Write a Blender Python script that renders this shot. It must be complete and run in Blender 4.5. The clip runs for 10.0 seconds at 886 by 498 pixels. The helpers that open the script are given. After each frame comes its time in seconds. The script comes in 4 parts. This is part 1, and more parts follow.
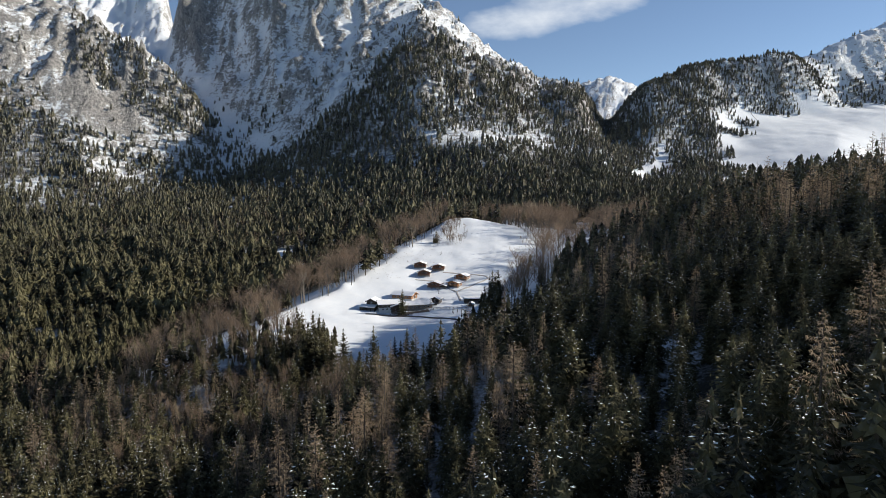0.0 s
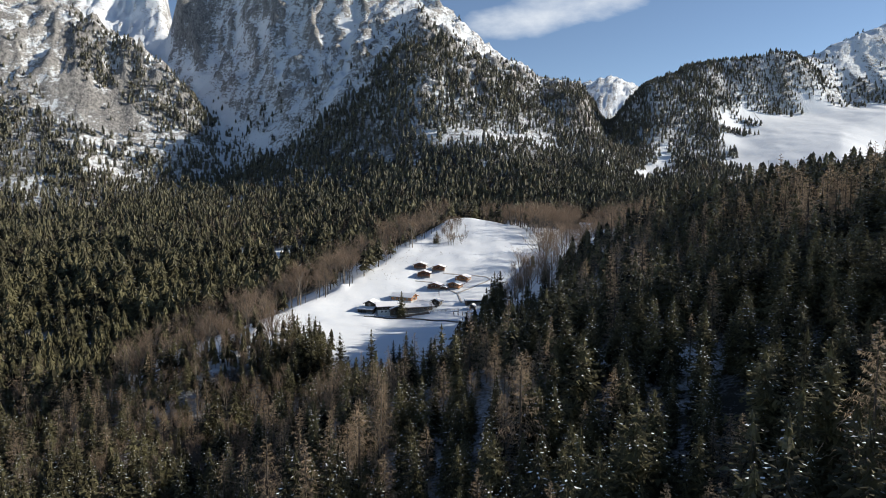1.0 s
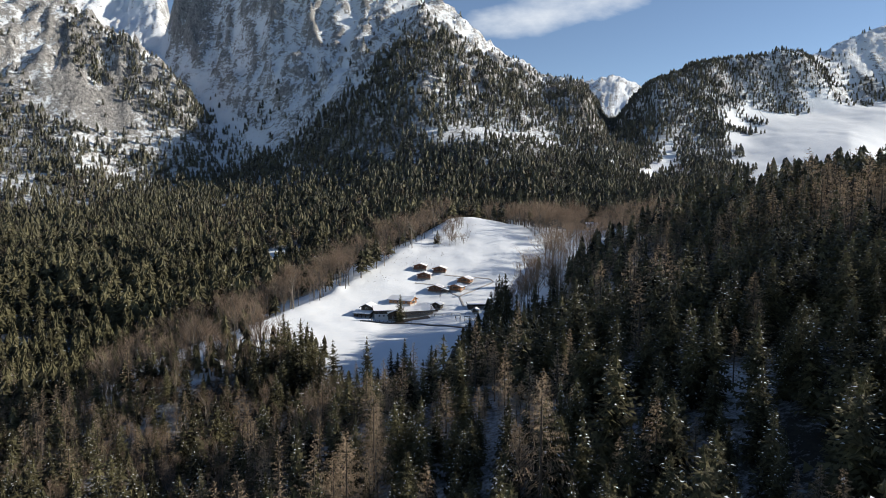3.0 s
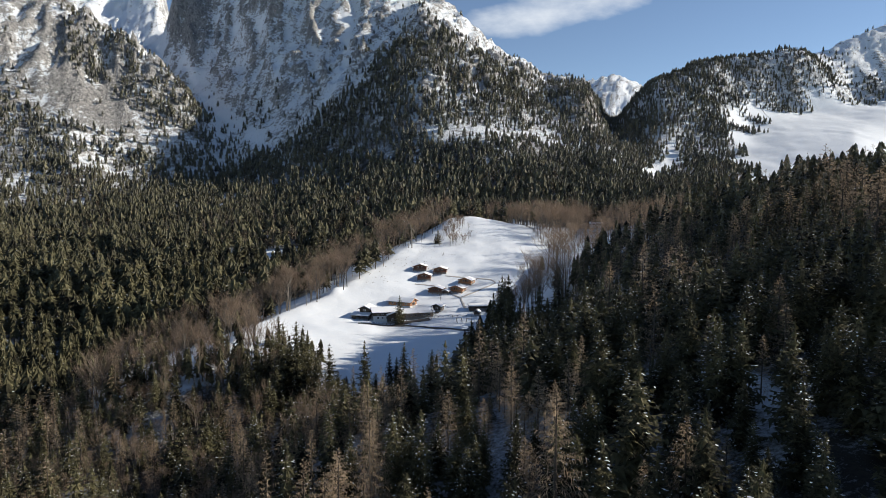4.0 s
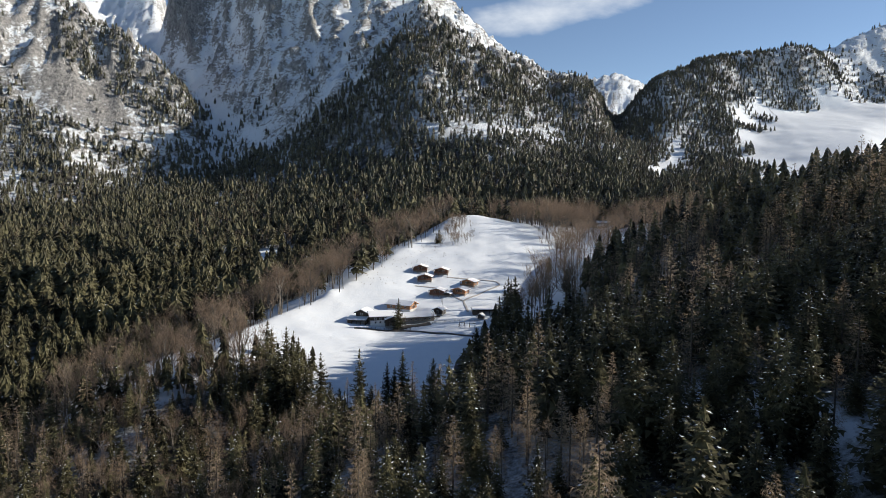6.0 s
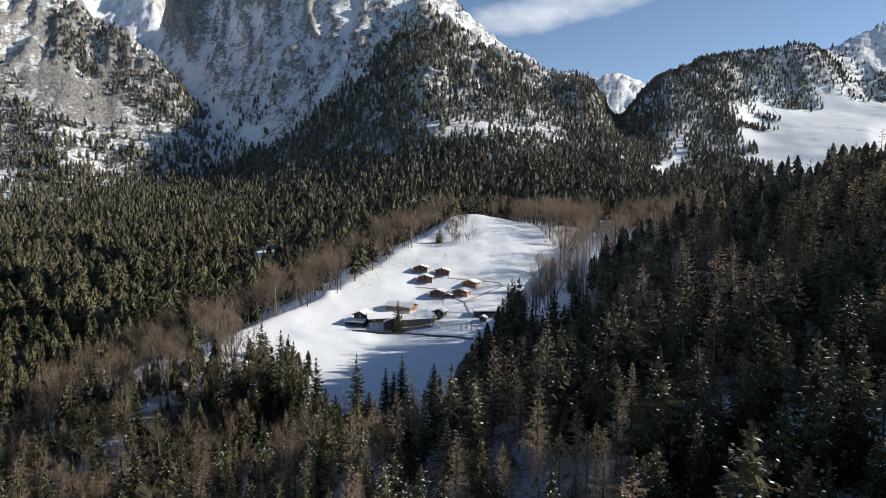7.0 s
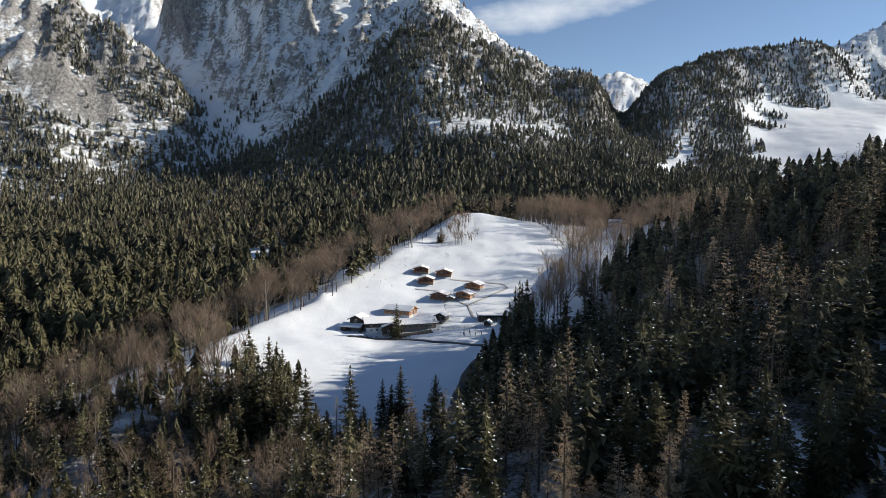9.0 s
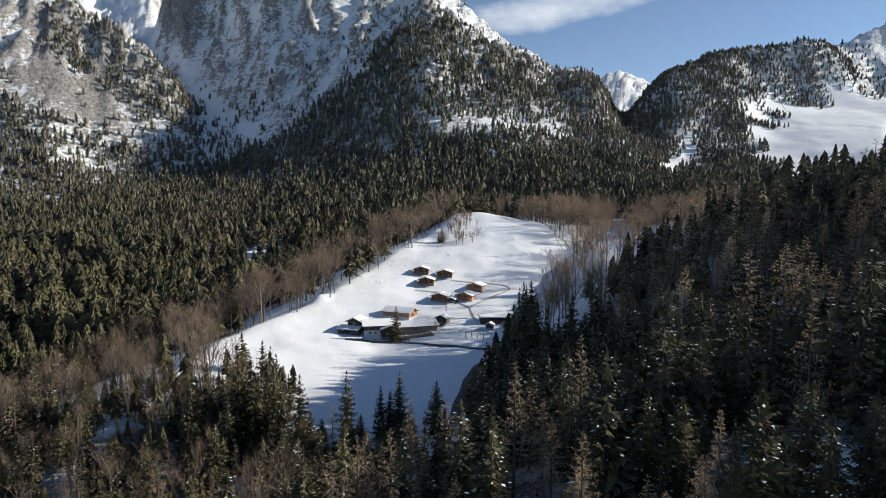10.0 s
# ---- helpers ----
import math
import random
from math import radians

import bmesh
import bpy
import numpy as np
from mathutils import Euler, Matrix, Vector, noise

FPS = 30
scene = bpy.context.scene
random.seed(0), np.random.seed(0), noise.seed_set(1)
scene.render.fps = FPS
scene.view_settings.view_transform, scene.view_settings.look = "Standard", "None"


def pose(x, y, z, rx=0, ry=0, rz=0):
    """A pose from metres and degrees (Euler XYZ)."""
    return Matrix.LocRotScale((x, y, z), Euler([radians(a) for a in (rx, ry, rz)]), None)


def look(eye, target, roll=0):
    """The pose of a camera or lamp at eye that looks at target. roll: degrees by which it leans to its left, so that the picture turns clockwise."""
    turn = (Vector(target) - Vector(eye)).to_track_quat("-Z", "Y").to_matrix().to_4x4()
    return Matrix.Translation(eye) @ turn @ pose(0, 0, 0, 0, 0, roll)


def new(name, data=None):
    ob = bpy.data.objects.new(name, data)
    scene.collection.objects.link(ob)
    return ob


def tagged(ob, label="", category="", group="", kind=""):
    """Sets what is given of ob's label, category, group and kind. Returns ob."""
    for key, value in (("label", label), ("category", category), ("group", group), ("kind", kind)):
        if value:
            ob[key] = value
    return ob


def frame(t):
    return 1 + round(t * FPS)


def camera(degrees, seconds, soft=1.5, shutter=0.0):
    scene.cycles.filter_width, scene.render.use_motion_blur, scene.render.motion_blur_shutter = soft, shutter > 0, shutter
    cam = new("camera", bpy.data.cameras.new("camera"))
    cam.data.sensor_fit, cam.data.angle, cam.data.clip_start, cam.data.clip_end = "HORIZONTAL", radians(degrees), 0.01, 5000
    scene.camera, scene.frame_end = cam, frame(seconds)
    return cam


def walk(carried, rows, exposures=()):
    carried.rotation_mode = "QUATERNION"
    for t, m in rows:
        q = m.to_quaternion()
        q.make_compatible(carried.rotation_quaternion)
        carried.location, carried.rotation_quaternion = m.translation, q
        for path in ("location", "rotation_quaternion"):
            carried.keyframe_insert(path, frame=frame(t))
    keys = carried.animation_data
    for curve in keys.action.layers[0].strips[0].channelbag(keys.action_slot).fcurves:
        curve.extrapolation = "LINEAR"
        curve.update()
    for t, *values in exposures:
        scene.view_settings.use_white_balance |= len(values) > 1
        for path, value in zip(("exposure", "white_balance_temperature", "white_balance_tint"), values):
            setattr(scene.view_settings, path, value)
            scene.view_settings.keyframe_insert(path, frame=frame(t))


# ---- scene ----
cam = camera(69.6, 10.0, soft=0.9)
walk(cam, [
    (0, pose(0.00, 0.00, 100.00, 85.300, 0.000, 0.000)),
    (1, pose(-0.28, 12.26, 99.29, 85.310, -0.079, 0.016)),
    (2, pose(-0.61, 24.56, 98.50, 85.314, -0.140, 0.031)),
    (3, pose(-0.99, 36.88, 97.63, 85.313, -0.186, 0.046)),
    (4, pose(-1.39, 49.16, 96.71, 85.310, -0.220, 0.063)),
    (5, pose(-1.81, 61.36, 95.74, 85.305, -0.244, 0.080)),
    (6, pose(-2.23, 73.44, 94.75, 85.300, -0.262, 0.100)),
    (7, pose(-2.65, 85.35, 93.74, 85.298, -0.276, 0.123)),
    (8, pose(-3.05, 97.05, 92.74, 85.299, -0.289, 0.150)),
    (9, pose(-3.42, 108.50, 91.76, 85.305, -0.304, 0.181)),
    (10, pose(-3.74, 119.65, 90.80, 85.317, -0.325, 0.217)),
])

# ---- sky and sun ----
SUN_TO = Vector((0.975, 0.19, 0.458)).normalized()     # towards the sun
sky_world = bpy.data.worlds.new("sky_world")
scene.world = sky_world
sky_world.use_nodes = True
wn = sky_world.node_tree.nodes
sky = wn.new("ShaderNodeTexSky")
sky.sky_type = "NISHITA"
sky.sun_disc = False
sky.sun_elevation = math.asin(SUN_TO.z)
sky.sun_rotation = math.atan2(SUN_TO.x, SUN_TO.y)
sky.altitude = 3200
sky.dust_density = 0.08
sky.ozone_density = 1.0
wn["Background"].inputs["Strength"].default_value = 0.085
sky_world.node_tree.links.new(sky.outputs[0], wn["Background"].inputs["Color"])
sun_data = bpy.data.lights.new("sun", "SUN")
sun_data.energy = 4.6
sun_data.angle = radians(0.5)
sun_data.color = (1.0, 0.92, 0.79)
sun = new("sun", sun_data)
sun.matrix_world = look(SUN_TO * 50, (0, 0, 0))
scene.view_settings.exposure = 0.55


# ---- materials ----
def material(name):
    m = bpy.data.materials.new(name)
    m.use_nodes = True
    nt = m.node_tree
    b = nt.nodes["Principled BSDF"]
    return m, nt, b


def node(nt, kind, **values):
    n = nt.nodes.new(kind)
    for k, v in values.items():
        n.inputs[k.replace("_", " ")].default_value = v
    return n


def noise_node(nt, scale, detail=4.0, rough=0.6, coord="Object"):
    tc = nt.nodes.new("ShaderNodeTexCoord")
    n = node(nt, "ShaderNodeTexNoise", Scale=scale, Detail=detail, Roughness=rough)
    nt.links.new(tc.outputs[coord], n.inputs["Vector"])
    return n.outputs["Fac"]


def ramp(nt, fac, *stops):
    r = nt.nodes.new("ShaderNodeValToRGB")
    el = r.color_ramp.elements
    while len(el) < len(stops):
        el.new(0.5)
    for e, (p, c) in zip(el, stops):
        e.position, e.color = p, (*c, 1.0) if len(c) == 3 else c
    nt.links.new(fac, r.inputs["Fac"])
    return r.outputs["Color"]


def mixc(nt, fac, a, b):
    m = nt.nodes.new("ShaderNodeMix")
    m.data_type = "RGBA"
    for k, v in ((0, fac), (6, a), (7, b)):
        if hasattr(v, "is_output"):
            nt.links.new(v, m.inputs[k])
        elif k == 0:
            m.inputs[k].default_value = v
        else:
            m.inputs[k].default_value = (*v, 1.0)
    return m.outputs[2]


def calc(nt, op, a, b=0.0, c=0.0, clamp=False):
    m = nt.nodes.new("ShaderNodeMath")
    m.operation, m.use_clamp = op, clamp
    for k, v in enumerate((a, b, c)):
        if hasattr(v, "is_output"):
            nt.links.new(v, m.inputs[k])
        else:
            m.inputs[k].default_value = v
    return m.outputs[0]


def bump(nt, b, height, strength, distance):
    n = node(nt, "ShaderNodeBump", Strength=strength, Distance=distance)
    nt.links.new(height, n.inputs["Height"])
    nt.links.new(n.outputs[0], b.inputs["Normal"])


def simple(name, c1, c2, scale, rough=0.8, bump_d=0.0, metal=0.0, coord="Object"):
    """Two tones mixed by noise, a finer noise on top, and relief."""
    m, nt, b = material(name)
    n1 = noise_node(nt, scale, 5, 0.65, coord)
    n2 = noise_node(nt, scale * 7.3, 3, 0.6, coord)
    f = calc(nt, "MULTIPLY_ADD", n2, 0.45, calc(nt, "MULTIPLY", n1, 0.6))
    col = ramp(nt, f, (0.32, c1), (0.72, c2))
    nt.links.new(col, b.inputs["Base Color"])
    b.inputs["Roughness"].default_value = rough
    b.inputs["Metallic"].default_value = metal
    if bump_d:
        bump(nt, b, f, 0.6, bump_d)
    return m


def foliage(name, dark, mid, light, spread=0.06, frost_haze=0.0, low=0.1):
    """Leaves or twigs: tone by tree (place) and by bough (island)."""
    m, nt, b = material(name)
    geo = nt.nodes.new("ShaderNodeNewGeometry")
    n1 = node(nt, "ShaderNodeTexNoise", Scale=spread, Detail=2, Roughness=0.7)
    nt.links.new(geo.outputs["Position"], n1.inputs["Vector"])
    n1 = n1.outputs["Fac"]
    f = calc(nt, "MULTIPLY_ADD", geo.outputs["Random Per Island"], 0.35, calc(nt, "MULTIPLY_ADD", n1, 1.3, -0.32), clamp=True)
    col = ramp(nt, f, (low, dark), (0.5, mid), (0.92, light))
    # paler with height: snow dust on the needles, plus distance haze mixed into the colour
    if frost_haze:
        sp = nt.nodes.new("ShaderNodeSeparateXYZ")
        nt.links.new(geo.outputs["Position"], sp.inputs[0])
        high = calc(nt, "MULTIPLY_ADD", sp.outputs["Z"], 0.006, -0.15, clamp=True)
        grain = calc(nt, "MULTIPLY_ADD", noise_node(nt, 0.7, 3, 0.7), 4.0, -1.9, clamp=True)
        col = mixc(nt, calc(nt, "MULTIPLY", calc(nt, "MULTIPLY", high, grain), frost_haze), col, (0.5, 0.53, 0.57))
    nt.links.new(col, b.inputs["Base Color"])
    b.inputs["Roughness"].default_value = 0.75
    b.inputs["Specular IOR Level"].default_value = 0.15
    back = nt.nodes.new("ShaderNodeBsdfTranslucent")
    nt.links.new(col, back.inputs["Color"])
    both = node(nt, "ShaderNodeMixShader", Fac=0.38)
    nt.links.new(b.outputs[0], both.inputs[1])
    nt.links.new(back.outputs[0], both.inputs[2])
    nt.links.new(both.outputs[0], nt.nodes["Material Output"].inputs["Surface"])
    return m


def make_ground_material():
    m, nt, b = material("ground_snow_litter_rock")
    litter_shade_a = nt.nodes.new("ShaderNodeAttribute")
    litter_shade_a.attribute_name = "litter_shade"
    rocky_a = nt.nodes.new("ShaderNodeAttribute")
    rocky_a.attribute_name = "rocky"
    geo = nt.nodes.new("ShaderNodeNewGeometry")
    sep = nt.nodes.new("ShaderNodeSeparateXYZ")
    nt.links.new(geo.outputs["Normal"], sep.inputs[0])
    big = noise_node(nt, 0.02, 6, 0.65)
    mid = noise_node(nt, 0.13, 10, 0.8)
    fine = noise_node(nt, 0.9, 4, 0.7)
    crack = noise_node(nt, 0.33, 8, 0.8)
    # rock shows where it is steep
    steep = calc(nt, "SUBTRACT", 0.77, sep.outputs["Z"])
    tc = nt.nodes.new("ShaderNodeTexCoord")
    mp = node(nt, "ShaderNodeMapping", Scale=(0.30, 0.20, 0.10), Rotation=(0.2, 0.35, 0.3))
    nt.links.new(tc.outputs["Object"], mp.inputs["Vector"])
    streak = node(nt, "ShaderNodeTexNoise", Scale=0.6, Detail=9, Roughness=0.78)
    nt.links.new(mp.outputs[0], streak.inputs["Vector"])
    steep = calc(nt, "MINIMUM", calc(nt, "MULTIPLY", steep, 0.75), 0.20)
    steep = calc(nt, "MULTIPLY_ADD", calc(nt, "SUBTRACT", streak.outputs["Fac"], 0.5), 2.0, steep)
    mp3 = node(nt, "ShaderNodeMapping", Scale=(0.20, 0.20, 0.035), Rotation=(0.1, 0.12, 0.0))
    nt.links.new(tc.outputs["Object"], mp3.inputs["Vector"])
    cleft = node(nt, "ShaderNodeTexNoise", Scale=1.0, Detail=8, Roughness=0.76)
    nt.links.new(mp3.outputs[0], cleft.inputs["Vector"])
    # snow caught on tilted ledges and in clefts
    mp2 = node(nt, "ShaderNodeMapping", Scale=(0.16, 0.10, 0.34), Rotation=(0.25, -0.5, 0.2))
    nt.links.new(tc.outputs["Object"], mp2.inputs["Vector"])
    ledges = node(nt, "ShaderNodeTexNoise", Scale=0.55, Detail=8, Roughness=0.78)
    nt.links.new(mp2.outputs[0], ledges.inputs["Vector"])
    steep = calc(nt, "MULTIPLY_ADD", calc(nt, "SUBTRACT", ledges.outputs["Fac"], 0.53), 2.7, steep)
    r = calc(nt, "MULTIPLY_ADD", calc(nt, "SUBTRACT", mid, 0.5), 1.3, calc(nt, "MULTIPLY_ADD", calc(nt, "SUBTRACT", big, 0.5), 1.7, steep))
    r = calc(nt, "ADD", r, calc(nt, "MULTIPLY_ADD", rocky_a.outputs["Fac"], 1.0, -1.0))
    r = calc(nt, "MULTIPLY_ADD", calc(nt, "SUBTRACT", crack, 0.5), 1.6, r)
    r = calc(nt, "MULTIPLY_ADD", r, 14.0, 0.45, clamp=True)
    snow = ramp(nt, mid, (0.3, (0.71, 0.755, 0.81)), (0.7, (0.80, 0.825, 0.85)))
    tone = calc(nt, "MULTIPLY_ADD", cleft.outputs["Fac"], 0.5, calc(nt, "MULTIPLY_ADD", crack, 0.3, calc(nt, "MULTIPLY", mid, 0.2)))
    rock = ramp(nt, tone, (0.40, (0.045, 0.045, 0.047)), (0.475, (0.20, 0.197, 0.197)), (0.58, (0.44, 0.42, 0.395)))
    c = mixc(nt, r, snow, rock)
    # forest floor: needles and brush coming through the snow; in places it also stands in for shade
    lit = calc(nt, "MULTIPLY_ADD", calc(nt, "SUBTRACT", calc(nt, "MULTIPLY_ADD", fine, 0.5, calc(nt, "MULTIPLY", mid, 0.5)), 0.5), 3.5, calc(nt, "MULTIPLY_ADD", litter_shade_a.outputs["Fac"], 2.4, -1.2))
    lit = calc(nt, "ADD", lit, 0.0, clamp=True)
    floor_c = ramp(nt, fine, (0.3, (0.018, 0.017, 0.013)), (0.7, (0.055, 0.046, 0.034)))
    c = mixc(nt, lit, c, floor_c)
    nt.links.new(c, b.inputs["Base Color"])
    b.inputs["Roughness"].default_value = 0.75
    b.inputs["Specular IOR Level"].default_value = 0.25
    bn = node(nt, "ShaderNodeBump", Strength=0.7)
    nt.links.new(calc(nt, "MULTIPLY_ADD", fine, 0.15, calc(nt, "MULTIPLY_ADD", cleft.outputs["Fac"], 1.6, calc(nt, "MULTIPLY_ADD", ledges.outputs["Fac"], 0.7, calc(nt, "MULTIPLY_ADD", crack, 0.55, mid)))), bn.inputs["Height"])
    nt.links.new(calc(nt, "MULTIPLY_ADD", rocky_a.outputs["Fac"], 3.2, 0.16), bn.inputs["Distance"])
    nt.links.new(bn.outputs[0], b.inputs["Normal"])
    return m


GROUND = make_ground_material()
NEEDLES = foliage("spruce_needles", (0.012, 0.0115, 0.0085), (0.096, 0.089, 0.050), (0.23, 0.21, 0.115), frost_haze=0.8, low=0.2)
LARCH = foliage("larch_twigs", (0.20, 0.15, 0.105), (0.36, 0.275, 0.19), (0.50, 0.39, 0.28))
BEECH = foliage("beech_twigs", (0.135, 0.099, 0.074), (0.24, 0.178, 0.132), (0.34, 0.262, 0.195))
BARK = simple("bark", (0.035, 0.028, 0.022), (0.12, 0.095, 0.075), 1.5, 0.9)
PALE_BARK = simple("pale_bark", (0.07, 0.06, 0.05), (0.18, 0.155, 0.13), 1.2, 0.9)
SNOW = simple("fresh_snow", (0.82, 0.84, 0.87), (0.90, 0.90, 0.90), 0.7, 0.6, 0.05)


# ---- terrain ----
def lattice(ix, iy, seed):
    h = (ix.astype(np.int64) * 374761393 + iy.astype(np.int64) * 668265263 + seed * 1442695041) & 0x7FFFFFFF
    h = ((h ^ (h >> 13)) * 1274126177) & 0x7FFFFFFF
    return ((h ^ (h >> 16)) & 0xFFFF) / 65535.0


def vnoise(x, y, seed=0):
    """Smooth value noise, 0 to 1, of period 1."""
    ix, iy = np.floor(x), np.floor(y)
    fx, fy = x - ix, y - iy
    fx, fy = fx * fx * fx * (fx * (fx * 6 - 15) + 10), fy * fy * fy * (fy * (fy * 6 - 15) + 10)
    a, b_, c, d = (lattice(ix + i, iy + j, seed) for i, j in ((0, 0), (1, 0), (0, 1), (1, 1)))
    return (a * (1 - fx) + b_ * fx) * (1 - fy) + (c * (1 - fx) + d * fx) * fy


def fbm(x, y, octaves, seed=0, gain=0.5):
    total, amp, norm = 0.0, 1.0, 0.0
    for k in range(octaves):
        total = total + amp * (vnoise(x * 2 ** k, y * 2 ** k, seed + 17 * k) * 2 - 1)
        norm += amp
        amp *= gain
    return total / norm


def ridged(x, y, octaves, seed=0):
    total, amp, norm = 0.0, 1.0, 0.0
    for k in range(octaves):
        total = total + amp * (1 - np.abs(vnoise(x * 2 ** k, y * 2 ** k, seed + 31 * k) * 2 - 1) * 2)
        norm += amp
        amp *= 0.55
    return total / norm


def smooth(a, b_, x):
    t = np.clip((x - a) / (b_ - a), 0, 1)
    return t * t * (3 - 2 * t)


def curve(x, xs, ys):
    """Smooth curve through knots, level at steps (monotone cubic)."""
    xs, ys = np.asarray(xs, float), np.asarray(ys, float)
    d = np.diff(ys) / np.diff(xs)
    m = np.concatenate([[d[0]], np.where(d[:-1] * d[1:] > 0, 2 * d[:-1] * d[1:] / (d[:-1] + d[1:] + 1e-12), 0), [d[-1]]])
    x = np.clip(x, xs[0], xs[-1])
    k = np.clip(np.searchsorted(xs, x) - 1, 0, len(xs) - 2)
    h = xs[k + 1] - xs[k]
    t = (x - xs[k]) / h
    return ((2 * t ** 3 - 3 * t ** 2 + 1) * ys[k] + (t ** 3 - 2 * t ** 2 + t) * h * m[k]
            + (3 * t ** 2 - 2 * t ** 3) * ys[k + 1] + (t ** 3 - t ** 2) * h * m[k + 1])


def smax(a, b_, k):
    return np.maximum(a, b_) + k * np.log1p(np.exp(-np.abs(a - b_) / k))


# Sections of the mountains: a bearing (sideways per metre ahead), then distance ahead and height.
SECTIONS = []


def section(bearing, *points):
    SECTIONS.append((bearing, [p[0] for p in points], [p[1] for p in points]))


section(-0.90, (700, 45), (850, 75), (1000, 140), (1200, 300), (1400, 520), (1700, 700), (2400, 850), (5000, 700))
section(-0.695, (700, 37), (850, 60), (1000, 110), (1200, 230), (1400, 480), (1600, 600), (2400, 820), (5000, 700))
section(-0.56, (700, 37), (850, 55), (1000, 85), (1200, 190), (1400, 400), (1520, 520), (1620, 520), (1900, 590), (2300, 720), (2700, 1000), (3300, 1200), (5000, 900))
section(-0.495, (700, 37), (850, 55), (1000, 78), (1200, 140), (1400, 350), (1500, 464), (1600, 450), (1870, 520), (2300, 660), (2700, 985), (3300, 1200), (5000, 900))
section(-0.43, (700, 37), (850, 55), (1000, 75), (1200, 118), (1400, 300), (1470, 392), (1600, 360), (1800, 440), (2000, 530), (2300, 700), (2700, 1000), (3300, 1200), (5000, 900))
# from here to -0.163 the unseen back drops, shaped so sun reaches the saddle
section(-0.395, (700, 38), (850, 56), (1000, 77), (1200, 118), (1400, 265), (1460, 330), (1560, 325), (1700, 400), (1820, 560), (1950, 730), (2400, 560), (5000, 700))
section(-0.34, (700, 39), (850, 57), (1000, 80), (1200, 118), (1400, 205), (1546, 299), (1700, 425), (1850, 590), (2000, 740), (2400, 560), (5000, 700))
section(-0.252, (700, 42), (850, 60), (1000, 90), (1200, 140), (1400, 250), (1600, 430), (1900, 750), (2400, 560), (5000, 700))
section(-0.163, (700, 50), (850, 72), (1000, 105), (1200, 190), (1350, 284), (1600, 480), (1900, 750), (2300, 560), (5000, 700))
section(-0.03, (700, 64), (850, 85), (1000, 130), (1114, 195), (1200, 250), (1280, 313), (1400, 400), (1600, 515), (1900, 668), (2300, 640), (5000, 500))
section(0.058, (700, 62), (850, 82), (1000, 140), (1114, 203), (1200, 228), (1300, 290), (1400, 345), (1550, 415), (1900, 538), (2300, 480), (5000, 400))
section(0.147, (700, 62), (850, 88), (1000, 135), (1200, 200), (1400, 290), (1600, 362), (1900, 432), (2300, 380), (5000, 300))
section(0.209, (700, 64), (850, 88), (1000, 120), (1200, 180), (1300, 222), (1450, 315), (1600, 340), (1900, 402), (2300, 400), (2900, 380), (3500, 672), (5000, 500))
section(0.25, (700, 66), (850, 88), (1000, 118), (1200, 180), (1300, 200), (1400, 212), (1600, 260), (1900, 320), (2900, 380), (3500, 716), (5000, 500))
section(0.29, (700, 68), (850, 90), (1000, 112), (1200, 148), (1400, 205), (1500, 268), (1620, 350), (1900, 330), (2900, 360), (3500, 700), (5000, 500))
section(0.325, (700, 70), (800, 82), (1000, 106), (1250, 148), (1400, 222), (1640, 387), (1950, 370), (3500, 560), (5000, 400))
section(0.387, (700, 72), (790, 80), (900, 92), (1100, 124), (1250, 152), (1400, 208), (1500, 280), (1700, 440), (2000, 420), (5000, 300))
section(0.457, (700, 74), (790, 80), (900, 90), (1100, 116), (1189, 136), (1300, 171), (1400, 206), (1525, 253), (1600, 304), (1735, 458), (2100, 440), (5000, 300))
section(0.53, (700, 72), (900, 88), (1100, 122), (1189, 148), (1300, 184), (1400, 220), (1561, 276), (1640, 308), (1740, 480), (2100, 460), (5000, 300))
section(0.613, (700, 72), (900, 95), (1100, 142), (1200, 172), (1300, 202), (1400, 234), (1600, 298), (1700, 338), (1930, 558), (2300, 540), (5000, 300))
section(0.70, (700, 72), (900, 95), (1300, 180), (1400, 220), (1561, 300), (1700, 350), (2000, 640), (2400, 620), (5000, 300))
# next two are out of view, kept low to let sun onto the ski slope
section(0.78, (700, 74), (900, 96), (1300, 190), (1561, 305), (1700, 352), (2000, 560), (2400, 560), (5000, 300))
section(0.90, (700, 80), (900, 100), (1300, 210), (1561, 320), (1700, 370), (2000, 520), (2400, 540), (5000, 300))


def mountains(x, y):
    u = x / np.maximum(y, 200)
    us = np.array([s[0] for s in SECTIONS])
    cols = np.stack([curve(y, s[1], s[2]) for s in SECTIONS])
    k = np.clip(np.searchsorted(us, u) - 1, 0, len(us) - 2)
    t = np.clip((u - us[k]) / (us[k + 1] - us[k]), 0, 1)
    pick = np.arange(len(u))
    z1, z2 = cols[k, pick], cols[k + 1, pick]
    z0, z3 = cols[np.maximum(k - 1, 0), pick], cols[np.minimum(k + 2, len(us) - 1), pick]
    cubic = 0.5 * (2 * z1 + (z2 - z0) * t + (2 * z0 - 5 * z1 + 4 * z2 - z3) * t ** 2 + (3 * z1 - z0 - 3 * z2 + z3) * t ** 3)
    return 0.6 * cubic + 0.4 * (z1 + (z2 - z1) * t)


def crest_x(y):
    return curve(y, (300, 360, 430, 480, 560, 650, 720), (-125, -116, -104, -76, -42, 0, 15))


def meadow_right(y):
    return curve(y, (300, 350, 400, 440, 500, 560, 640, 700), (2, 8, 20, 46, 72, 92, 82, 45))


